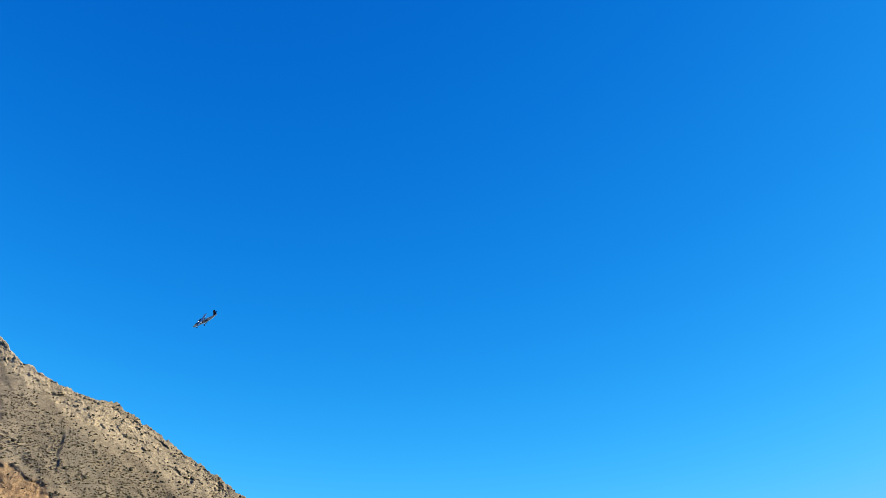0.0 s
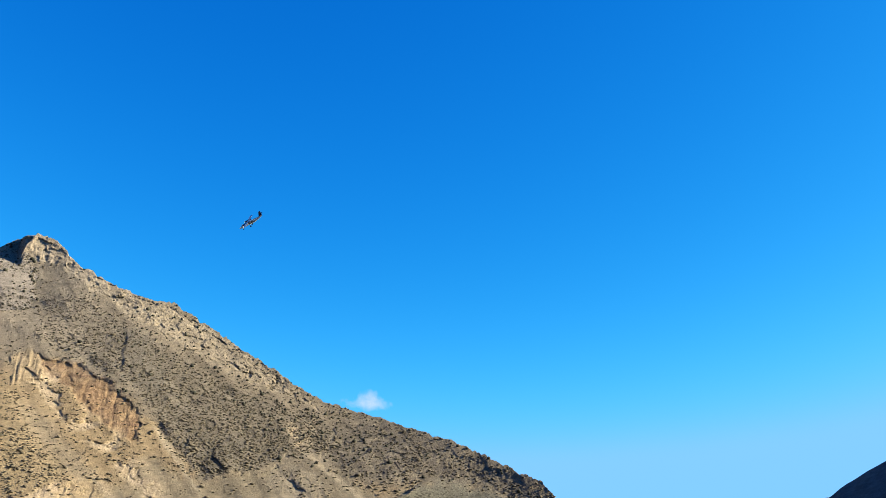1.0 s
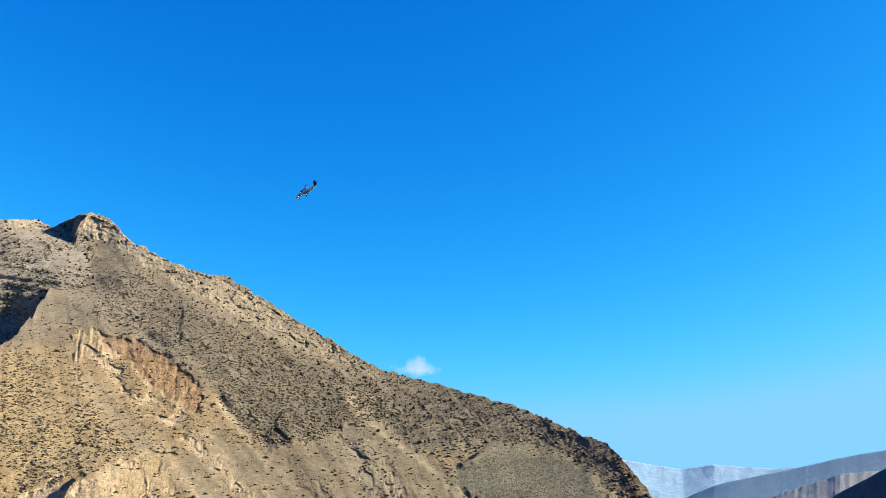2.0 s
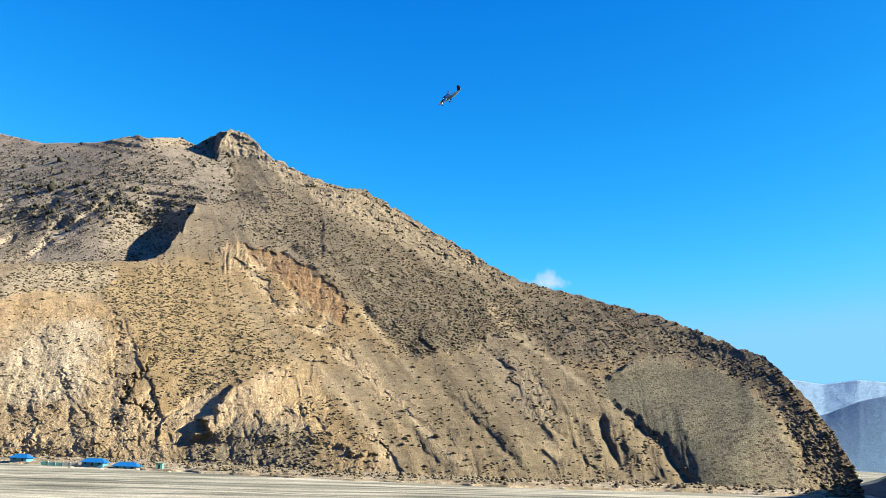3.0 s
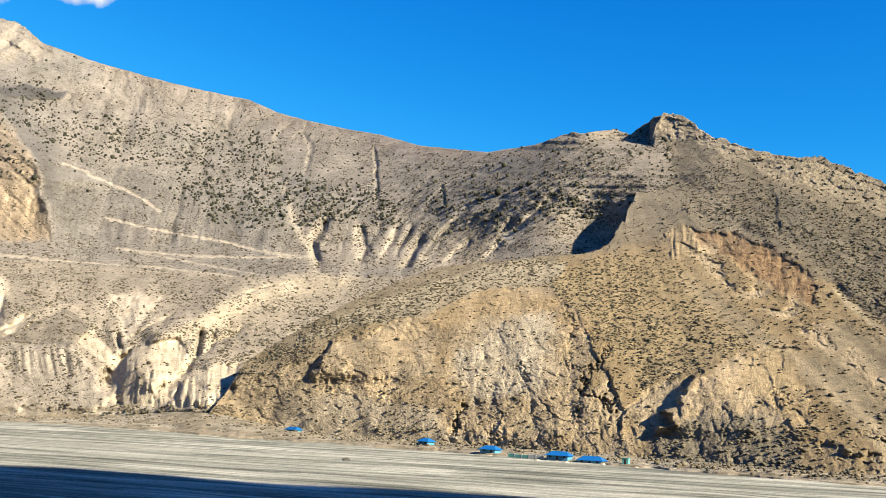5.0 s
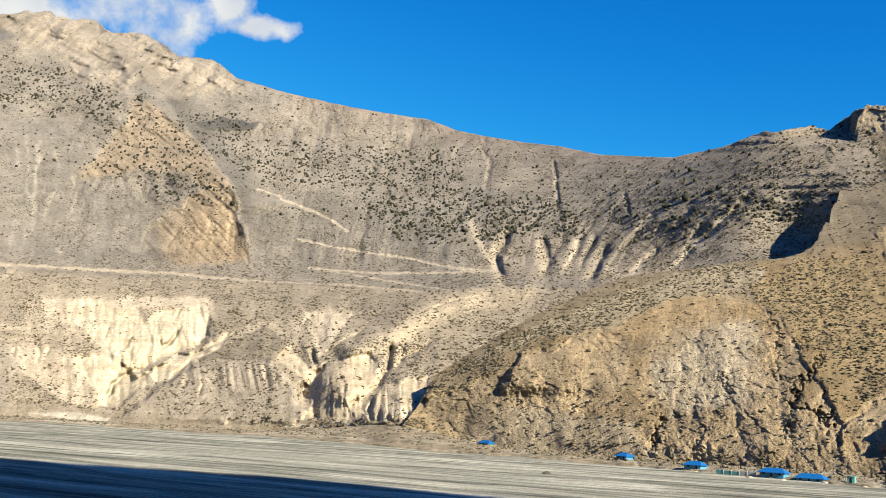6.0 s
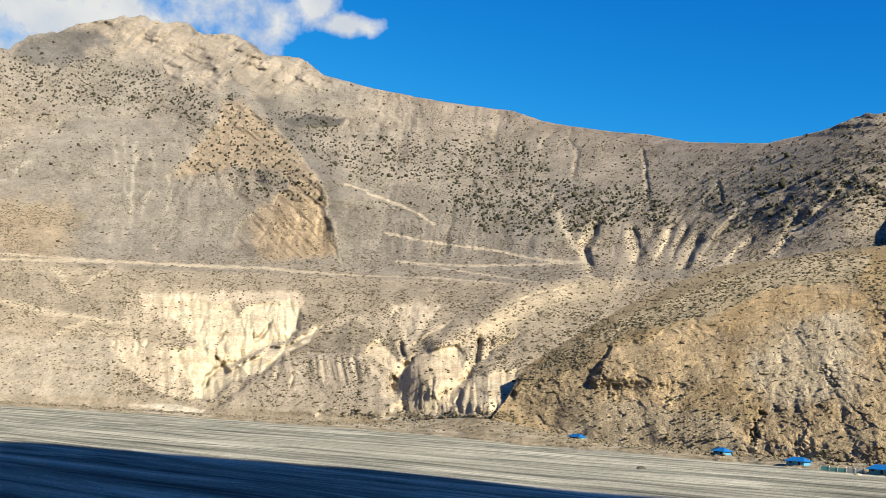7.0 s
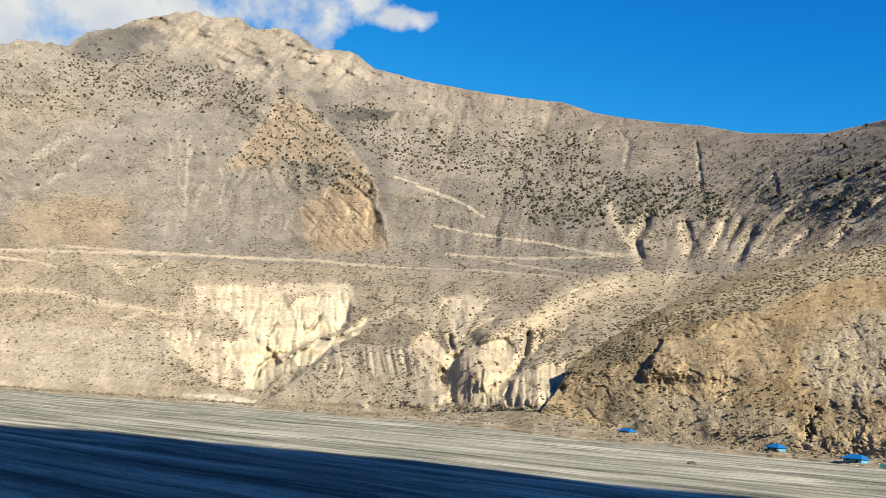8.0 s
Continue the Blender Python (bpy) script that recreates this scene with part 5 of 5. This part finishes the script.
def scatter(name, label, category, grid, count, density, size, tall, mat, seed):
    """Bushes set by chance where the density allows, all in one mesh."""
    P = grid[3]
    rng = np.random.default_rng(seed)
    rows, cols = density.shape
    i, j = rng.uniform(1, rows - 2, count * 12), rng.uniform(1, cols - 2, count * 12)
    i0, j0 = i.astype(int), j.astype(int)
    want = density[i0, j0]
    ok = np.nonzero(rng.uniform(size=len(i)) < want)[0][:count]
    i, j, i0, j0 = i[ok], j[ok], i0[ok], j0[ok]
    a, b = (i - i0)[:, None], (j - j0)[:, None]
    place = (P[i0, j0] * (1 - a) + P[i0 + 1, j0] * a) * (1 - b) + (P[i0, j0 + 1] * (1 - a) + P[i0 + 1, j0 + 1] * a) * b
    shapes = [clump_shape(seed + n) for n in range(6)]
    verts, faces, base = [], [], 0
    pick = rng.integers(0, 6, len(place))
    for n, (pts, tri) in enumerate(shapes):
        mine = np.nonzero(pick == n)[0]
        m = len(mine)
        turn = rng.uniform(0, 6.28, m)
        wide = size * np.exp(rng.normal(0, 0.32, m))
        c, s = np.cos(turn), np.sin(turn)
        x = pts[None, :, 0] * c[:, None] - pts[None, :, 1] * s[:, None]
        y = pts[None, :, 0] * s[:, None] + pts[None, :, 1] * c[:, None]
        z = np.broadcast_to(pts[None, :, 2] * tall, x.shape)
        v = np.stack([x, y, z], -1) * wide[:, None, None] + place[mine][:, None, :]
        faces.append((tri[None] + base + (np.arange(m) * len(pts))[:, None, None]).reshape(-1, 3))
        verts.append(v.reshape(-1, 3))
        base += m * len(pts)
    verts, faces = np.concatenate(verts), np.concatenate(faces)
    mesh = bpy.data.meshes.new(name)
    mesh.vertices.add(len(verts))
    mesh.vertices.foreach_set("co", verts.reshape(-1).astype(np.float32))
    mesh.loops.add(faces.size)
    mesh.loops.foreach_set("vertex_index", faces.reshape(-1).astype(np.int32))
    mesh.polygons.add(len(faces))
    mesh.polygons.foreach_set("loop_start", np.arange(0, faces.size, 3, dtype=np.int32))
    mesh.update(calc_edges=True)
    mesh.materials.append(mat)
    return tagged(new(name, mesh), label, category, kind="stuff")


SCRUB = bush_material("dry_scrub", (0.06, 0.052, 0.037), (0.135, 0.117, 0.081))
JUNIPER = bush_material("juniper_green", (0.02, 0.021, 0.015), (0.05, 0.05, 0.034))


scatter("hillside_scrub", "low dark dry bushes dotted over the spur", "bushes", spur, 16500, spur[4], 0.85, 0.62, SCRUB, 601)
scatter("hillside_juniper", "dark green juniper bushes along the spur crest", "bushes", spur, 700, spur[5], 0.95, 1.1, JUNIPER, 611)
scatter("mountain_juniper", "dark juniper trees scattered over the scree", "trees", bowl, 7600, bowl[5], 1.65, 1.25, JUNIPER, 621)
scatter("mountain_scrub", "low grey scrub over the mountain slope", "bushes", bowl, 42000, bowl[4], 0.98, 0.8, SCRUB, 631)


# ---- river bank ----
def river_bank():
    """The strip of dry scrubby ground between the gravel and the slopes."""
    az = np.linspace(-72, 34, 900)
    foot = along(az, BOWL_FOOT) + (along(az, SPUR_FOOT) - along(az, BOWL_FOOT)) * step(az, -33, -27) + 12
    wide = along(az, [(-72, 60), (-45, 70), (-36, 85), (-28, 70), (-20, 62), (-10, 52), (0, 40), (12, 26), (34, 16)]) * (1 + 0.25 * fbm(az * 0.6, 0 * az, 4, 451))
    share = np.linspace(0, 1, 40)[:, None]
    r = foot - wide * (1 - share)
    h = np.radians(az)[None, :]
    x, y = r * np.sin(h), r * np.cos(h)
    z = -0.6 + 1.5 * step(share, 0.0, 0.08) + 0.8 * step(share, 0.25, 0.4) + 1.5 * share**2 + 0.5 * fbm(x / 9, y / 9, 4, 453) + 10 * np.exp(-(((az + 30) / 4.5) ** 2)) * share**1.4
    c = np.empty(x.shape + (3,))
    c[:] = (0.53, 0.45, 0.325)
    c = mixed(c, (0.24, 0.215, 0.145), step(fbm(x / 14, y / 7, 4, 455), 0.0, 0.3) * 0.7)
    c = mixed(c, (0.62, 0.56, 0.45), step(fbm(x / 40, y / 12, 3, 457), 0.22, 0.32) * 0.8)
    c = mixed(c, (0.70, 0.64, 0.53), step(0.5 - np.hypot((az + 47.3) / 4.4, (share - 0.35) / 0.5) + 0.3 * fbm(x / 30, y / 30, 3, 459), 0, 0.1))
    for line in ([(-38, 0.3), (-34, 0.42), (-31, 0.3)], [(-37, 0.62), (-34.5, 0.55), (-33, 0.7), (-34.3, 0.85), (-36, 0.8)]):
        gap, part = line_distance(az + 0 * share, share * 6 + 0 * az, [(p, 6 * t) for p, t in line])
        c = mixed(c, (0.66, 0.60, 0.48), step(0.32 - gap, 0, 0.12))
    ob = sheet("river_bank", np.stack([x, y, z], -1), c, EARTH)
    tagged(ob, "dry tan river bank with scrub and pale silt", "ground", kind="structure")
    return az + 0 * share, share * 10 + 0 * az, share + 0 * az, np.stack([x, y, z], -1), 0 * x


bank = river_bank()
scatter("bank_scrub", "low dark scrub along the river bank", "bushes", bank, 1800, step(bank[2], 0.15, 0.4), 0.75, 0.8, SCRUB, 641)


# ---- clouds ----
def cloud(name, label, az0, az1, el0, el1, puffs, dense):
    """A bank of cloud far behind the mountains."""
    az, el = np.meshgrid(np.linspace(az0, az1, 90), np.linspace(el0, el1, 50))
    cover = np.zeros(az.shape)
    for x, y, wide, tall in puffs:
        cover = np.maximum(cover, 1.3 - np.hypot((az - x) / wide, (el - y) / tall))
    edge = np.minimum(np.minimum(az - az0, az1 - az) / 1.0, np.minimum(el - el0, el1 - el) / 1.0)
    cover = np.clip(cover, 0, 1.2) * np.clip(edge, 0, 1)
    ob = sheet(name, to_places(az, el, 4600 + 0 * az), np.repeat(cover[..., None], 3, -1) * 0.95 * dense + 0.011, CLOUD)
    return tagged(ob, label, "cloud", kind="structure")


def cloud_material():
    m = bpy.data.materials.new("cloud_glow")
    m.use_nodes = True
    n, l = m.node_tree.nodes, m.node_tree.links
    n.clear()
    where = n.new("ShaderNodeTexCoord").outputs["Object"]
    cover = n.new("ShaderNodeAttribute")
    cover.attribute_name = "sheet_tint"
    wisp = noise_node(n, l, where, 0.0030, 10, 0.6)
    body = noise_node(n, l, where, 0.0016, 6, 0.55)
    total = n.new("ShaderNodeMath")
    total.operation = "MULTIPLY_ADD"
    l.new(wisp.outputs[0], total.inputs[0])
    total.inputs[1].default_value = 2.7
    l.new(cover.outputs["Fac"], total.inputs[2])
    alpha = ranged(n, l, total.outputs[0], 1.72, 2.35, 0.0, 0.97)
    # the cloud glows of itself in place of sunlight on it
    white = n.new("ShaderNodeEmission")
    ramp = n.new("ShaderNodeValToRGB")
    ramp.color_ramp.elements[0].position, ramp.color_ramp.elements[0].color = 0.35, (0.21, 0.23, 0.26, 1)
    ramp.color_ramp.elements[1].position, ramp.color_ramp.elements[1].color = 0.6, (0.31, 0.31, 0.297, 1)
    l.new(body.outputs[0], ramp.inputs[0])
    l.new(ramp.outputs[0], white.inputs["Color"])
    clear, mix, out = n.new("ShaderNodeBsdfTransparent"), n.new("ShaderNodeMixShader"), n.new("ShaderNodeOutputMaterial")
    l.new(alpha, mix.inputs[0])
    l.new(clear.outputs[0], mix.inputs[1])
    l.new(white.outputs[0], mix.inputs[2])
    l.new(mix.outputs[0], out.inputs["Surface"])
    return m


CLOUD = cloud_material()
cloud("cloud_bank", "bright white cumulus bank behind the summit", -82, -36, 15, 30, [(-64, 20.5, 16, 9), (-54, 23.5, 8, 7), (-58, 24, 13, 8), (-51, 24.5, 6.5, 4.5), (-47.6, 22.8, 3.8, 3.4), (-45.4, 22.4, 1.9, 2.2), (-56, 27, 9, 3), (-42.4, 24.0, 1.6, 1.2), (-40.6, 22.95, 1.9, 0.8), (-38.8, 23.0, 1.3, 0.7)], 1.0)
cloud("cloud_wisp", "thin white wisp of cloud behind the ridge", 12, 21, 7.5, 12, [(16.5, 9.75, 2.6, 0.8)], 0.5)


# ---- small parts ----
def part(name, bm, mat, parent, label=""):
    mesh = bpy.data.meshes.new(name)
    bm.to_mesh(mesh)
    bm.free()
    mesh.materials.append(mat)
    ob = new(name, mesh)
    ob.parent = parent
    if label:
        ob["label"] = label
    return ob


def box(x0, x1, y0, y1, z0, z1, bevel=0.0):
    bm = bmesh.new()
    bmesh.ops.create_cube(bm, size=1.0, matrix=Matrix.Translation(((x0 + x1) / 2, (y0 + y1) / 2, (z0 + z1) / 2)) @ Matrix.Diagonal((x1 - x0, y1 - y0, z1 - z0, 1)))
    if bevel:
        bmesh.ops.bevel(bm, geom=bm.edges[:], offset=bevel, segments=1, affect="EDGES")
    return bm


def loft(rings):
    """A closed skin over rings of points of one length."""
    bm = bmesh.new()
    rows = [[bm.verts.new(p) for p in ring] for ring in rings]
    for a, b in zip(rows, rows[1:]):
        for k in range(len(a)):
            bm.faces.new((a[k - 1], a[k], b[k], b[k - 1]))
    bm.faces.new(rows[0][::-1])
    bm.faces.new(rows[-1])
    bmesh.ops.recalc_face_normals(bm, faces=bm.faces[:])
    return bm


# ---- houses on the bank ----
BLUE = plain_material("blue_roof_sheet", (0.01, 0.15, 0.48), 0.45, 0.12, 0.6)
WHITEWASH = plain_material("whitewashed_wall", (0.5, 0.55, 0.56), 0.9, 0.12, 0.8)
# the walls' blue shading is put into their colour
BLUE_SHADE_WALL = plain_material("blue_shaded_wall", (0.10, 0.34, 0.58), 0.8, 0.15, 0.8)
TEAL = plain_material("teal_paint", (0.16, 0.46, 0.46), 0.7, 0.12, 0.9)
DARK_STONE = plain_material("dark_boulder_stone", (0.10, 0.095, 0.085), 0.95, 0.25, 1.5)
DARK = plain_material("dark_opening", (0.03, 0.03, 0.035), 0.4, 0.1, 1.0)


def place_house(bm_parent, x, y, z, turn):
    bm_parent.matrix_world = pose(x, y, z, 0, 0, turn)


def roof(long, deep, low, high, over=0.6, hip=1.6):
    """A hipped sheet roof with a thickness."""
    a, b = long / 2 + over, deep / 2 + over
    rings = []
    for z, s, t in ((low - 0.12, a, b), (low, a, b), (high, a - hip - over, 0.12), (high + 0.05, a - hip - over - 0.1, 0.06)):
        rings.append([(-s, -t, z), (s, -t, z), (s, t, z), (-s, t, z)])
    return loft(rings)


def house(label, x, y, z, turn, long=11.0, deep=6.0, wall=WHITEWASH, cover=BLUE, high=1.7, group="blue-roofed houses on the bank"):
    thing = tagged(new("house"), label, "house", group)
    place_house(thing, x, y, z, turn)
    part("wall", box(-long / 2, long / 2, -deep / 2, deep / 2, -1.2, high, 0.05), wall, thing)
    part("roof", roof(long, deep, high, high + 1.9, 0.9), cover, thing, "blue sheet-metal roof")
    count = max(2, int(long / 3.2))
    for k in range(count):
        cx = -long / 2 + (k + 0.5) * long / count
        if k == count // 2:
            d = part("door", box(cx - 0.45, cx + 0.45, -deep / 2 - 0.06, -deep / 2 + 0.05, 0.0, 1.9), DARK, thing)
        else:
            w = part("window", box(cx - 0.65, cx + 0.65, -deep / 2 - 0.04, -deep / 2 + 0.05, 0.8, 1.7), DARK, thing)
            part("sill", box(cx - 0.75, cx + 0.75, -deep / 2 - 0.14, -deep / 2 + 0.02, 0.7, 0.8), wall, w)
    return thing


def ground_at(x, y):
    """The bank's height at a place."""
    P = bank[3]
    k = np.argmin((P[..., 0] - x) ** 2 + (P[..., 1] - y) ** 2)
    return float(P.reshape(-1, 3)[k, 2])


for label, x, y, turn, long, wall in (
    ("small house with a blue metal roof on the bank", -162, 540, -20, 6.5, BLUE_SHADE_WALL),
    ("house with a blue hipped metal roof and blue-shaded walls", -116, 503, -15, 8.5, BLUE_SHADE_WALL),
    ("long low house with blue-shaded walls and a bright blue metal roof", -76, 476, -12, 10.5, BLUE_SHADE_WALL),
    ("long house with a bright blue roof beside the wall", -60, 470, -12, 11, BLUE_SHADE_WALL),
    ("low blue-roofed house at the foot of the slope", -268, 590, -25, 10.5, TEAL),
):
    house(label, x, y, ground_at(x, y) + (0.1 if x > -200 else -0.9), turn, long, 6.5 if x > -200 else 4.5, wall)


def compound_wall():
    x, y, turn = -93, 478, -14
    z = ground_at(x, y)
    thing = tagged(new("compound_wall"), "long low teal and white painted compound wall", "wall")
    thing.matrix_world = pose(x, y, z, 0, 0, turn)
    for k, (mat, high) in enumerate(((TEAL, 2.6), (TEAL, 2.4), (TEAL, 2.4), (WHITEWASH, 2.7), (WHITEWASH, 2.5))):
        part("wall_panel", box(-9 + k * 3.7, -9 + k * 3.7 + 3.55, -0.2, 0.2, -1, high, 0.04), mat, thing)
    for k in range(6):
        part("pillar", box(-9.25 + k * 3.7, -8.9 + k * 3.7, -0.3, 0.3, -1, 2.9, 0.04), WHITEWASH, thing)


def hut():
    x, y = -44, 464
    thing = tagged(new("hut"), "small green hut with a flat roof on the bank", "hut")
    thing.matrix_world = pose(x, y, ground_at(x, y), 0, 0, -10)
    part("wall", box(-1.5, 1.5, -1.3, 1.3, -1, 2.6, 0.04), TEAL, thing)
    part("roof", box(-1.8, 1.8, -1.6, 1.6, 2.6, 2.75, 0.03), TEAL, thing)
    part("door", box(-0.4, 0.4, -1.36, -1.25, 0, 1.95), DARK, thing)


compound_wall()
hut()


def boulder(name, label, x, y, size, tall, seed, mat):
    bm = bmesh.new()
    bmesh.ops.create_icosphere(bm, subdivisions=2, radius=1.0)
    for v in bm.verts:
        n = noise.noise(v.co * 1.3 + Vector((seed, 0, 0)))
        v.co = Vector((v.co.x * size, v.co.y * size * 0.8, v.co.z * tall)) * (1 + 0.35 * n)
    mesh = bpy.data.meshes.new(name)
    bm.to_mesh(mesh)
    bm.free()
    mesh.materials.append(mat)
    ob = new(name, mesh)
    ob.location = (x, y, 0.25 * tall)
    return tagged(ob, label, "rock")


boulder("boulder", "dark boulder lying on the grey river gravel", -138, 362, 1.9, 1.1, 3, DARK_STONE)
PALE_STONE = plain_material("pale_stone", (0.62, 0.54, 0.42), 0.95, 0.2, 1.0)
for k, (x, y) in enumerate(((-112, 486), (-70, 458), (-54, 462), (-38, 448), (-84, 462))):
    ob = boulder("pale_boulder", "pale boulder on the river bank", x, y, 1.6, 1.1, 10 + k, PALE_STONE)
    ob.location.z = ground_at(x, y) + 0.3
    ob["group"] = "pale boulders"


# ---- the aircraft ----
HULL = plain_material("white_hull_paint", (0.62, 0.82, 1.0), 0.35, 0.05, 0.5)
NAVY = plain_material("navy_stripe_paint", (0.02, 0.03, 0.10), 0.35, 0.05, 0.5)
GLASS = plain_material("dark_window_glass", (0.02, 0.025, 0.03), 0.1, 0.05, 1.0)
RUBBER = plain_material("black_tyre_rubber", (0.02, 0.02, 0.02), 0.8, 0.1, 3.0)
METAL = plain_material("grey_metal", (0.35, 0.35, 0.36), 0.4, 0.05, 2.0, 0.8)


def ring(y, cz, w, h, n=14):
    return [(w * math.cos(2 * math.pi * k / n), y, cz + h * math.sin(2 * math.pi * k / n)) for k in range(n)]


def wing_half(x0, x1, y, chord0, chord1, z0, z1, thick):
    """A tapering aerofoil from x0 to x1."""
    rings = []
    for x, c, z in ((x0, chord0, z0), (x1, chord1, z1)):
        rings.append([(x, y + c * t, z + thick * c * h) for t, h in ((0.5, 0), (0.42, 0.45), (0.2, 0.7), (-0.2, 0.4), (-0.5, 0.02), (-0.5, -0.02), (-0.2, -0.25), (0.2, -0.4), (0.42, -0.3))])
    return loft(rings)


def aircraft():
    """A twin-engined high-wing aeroplane; nose along +y, 15.8 m long."""
    thing = tagged(new("airplane"), "white twin-propeller airplane with dark stripe, in flight", "airplane")
    part("fuselage", loft([ring(7.9, -0.35, 0.08, 0.08), ring(7.4, -0.3, 0.45, 0.42), ring(6.2, -0.15, 0.72, 0.72), ring(5.0, 0.05, 0.84, 0.98), ring(3.8, 0.1, 0.88, 1.0), ring(-2.0, 0.1, 0.88, 1.0), ring(-4.5, 0.35, 0.62, 0.72), ring(-7.4, 0.75, 0.2, 0.28), ring(-7.9, 0.8, 0.1, 0.15)]), HULL, thing)
    for s in (-1, 1):
        part("wing", wing_half(0, s * 9.9, 1.4, 2.0, 2.0, 1.12, 1.45, 0.14), HULL, thing)
        part("wing_strut", loft([[(s * 0.8, 1.4 + a, -0.55 + b) for a, b in ((0.1, 0), (0, 0.05), (-0.1, 0), (0, -0.05))], [(s * 4.2, 1.4 + a, 1.15 + b) for a, b in ((0.1, 0), (0, 0.05), (-0.1, 0), (0, -0.05))]]), HULL, thing)
        nacelle = part("engine_nacelle", loft([[(s * 2.8 + x, y, z) for x, y, z in ring(yy, 1.05, w, h, 10)] for yy, w, h in ((4.3, 0.2, 0.2), (3.8, 0.42, 0.45), (2.2, 0.48, 0.55), (0.2, 0.3, 0.3))]), NAVY, thing)
        part("spinner", loft([[(s * 2.8 + x, y, z) for x, y, z in ring(yy, 1.05, w, w, 8)] for yy, w in ((4.85, 0.03), (4.6, 0.16), (4.3, 0.2))]), METAL, nacelle)
        for k in range(3):
            a = 2 * math.pi * k / 3 + 0.4
            dx, dz = math.cos(a), math.sin(a)
            part("propeller_blade", loft([[(s * 2.8 + dx * r - dz * o, 4.5 + e, 1.05 + dz * r + dx * o) for o, e in ((-0.09, 0.03), (0.09, -0.03), (0.09, -0.05), (-0.09, 0.01))] for r in (0.12, 1.28)]), METAL, nacelle)
        part("tailplane", wing_half(0, s * 3.2, -7.3, 1.5, 1.1, 1.75, 1.75, 0.1), NAVY, thing)
        leg = part("main_gear_leg", loft([[(s * 0.8 + a, 0.7 + b, -0.75) for a, b in ((0.12, 0.12), (-0.12, 0.12), (-0.12, -0.12), (0.12, -0.12))], [(s * 1.8 + a, 0.7 + b, -1.5) for a, b in ((0.08, 0.08), (-0.08, 0.08), (-0.08, -0.08), (0.08, -0.08))]]), HULL, thing)
        part("tyre", loft([[(s * 1.85 + x, 0.7 + 0.45 * math.cos(a) * w, -1.6 + 0.45 * math.sin(a) * w) for a in [2 * math.pi * k / 14 for k in range(14)]] for x, w in ((-0.18, 0.7), (-0.12, 1), (0.12, 1), (0.18, 0.7))]), RUBBER, leg)
        part("stripe", box(min(s * 0.86, s * 0.91), max(s * 0.86, s * 0.91), -2.4, 4.2, -0.25, 0.05), NAVY, thing)
        for k in range(7):
            part("cabin_window", box(min(s * 0.84, s * 0.905), max(s * 0.84, s * 0.905), 3.0 - 0.75 * k, 3.4 - 0.75 * k, 0.25, 0.6), GLASS, thing)
    part("tail_fin", loft([[(x, -5.6, 0.9), (x, -7.8, 0.9), (x * 0.5, -8.1, 3.6), (x * 0.5, -7.0, 3.6)] for x in (-0.12, 0.12)]), NAVY, thing)
    part("windscreen", loft([[(-0.62, 5.35, 0.75), (0.62, 5.35, 0.75), (0.55, 6.0, 0.42), (-0.55, 6.0, 0.42)], [(-0.6, 5.3, 0.85), (0.6, 5.3, 0.85), (0.53, 6.05, 0.46), (-0.53, 6.05, 0.46)]]), GLASS, thing)
    nose_leg = part("nose_gear_leg", box(-0.08, 0.08, 5.9, 6.06, -1.5, -0.7), HULL, thing)
    part("tyre", loft([[(x, 5.98 + 0.38 * math.cos(a) * w, -1.6 + 0.38 * math.sin(a) * w) for a in [2 * math.pi * k / 14 for k in range(14)]] for x, w in ((-0.14, 0.7), (-0.09, 1), (0.09, 1), (0.14, 0.7))]), RUBBER, nose_leg)
    return thing


plane = aircraft()


def seen_at(heading, height, far):
    """A place on the line of sight from the valley's middle."""
    h, e = radians(heading), radians(height)
    return Vector((math.sin(h) * math.cos(e), math.cos(h) * math.cos(e), math.sin(e))) * far + Vector((0, 0, EYE))


place = seen_at(11.2, 21.6, 505)
nose = (seen_at(6.5, 18.8, 520) - seen_at(16.6, 24.8, 490)).normalized()
# banked a little more than the line of sight, so that the wings are seen nearly edge-on from below
side = (place - Vector((0, 0, EYE))).normalized()
side = (side - side.dot(nose) * nose).normalized()
side = (Matrix.Rotation(radians(-12), 3, nose) @ side).normalized()
up = side.cross(nose)
plane.matrix_world = Matrix.Translation(place) @ Matrix((side, nose, up)).transposed().to_4x4()
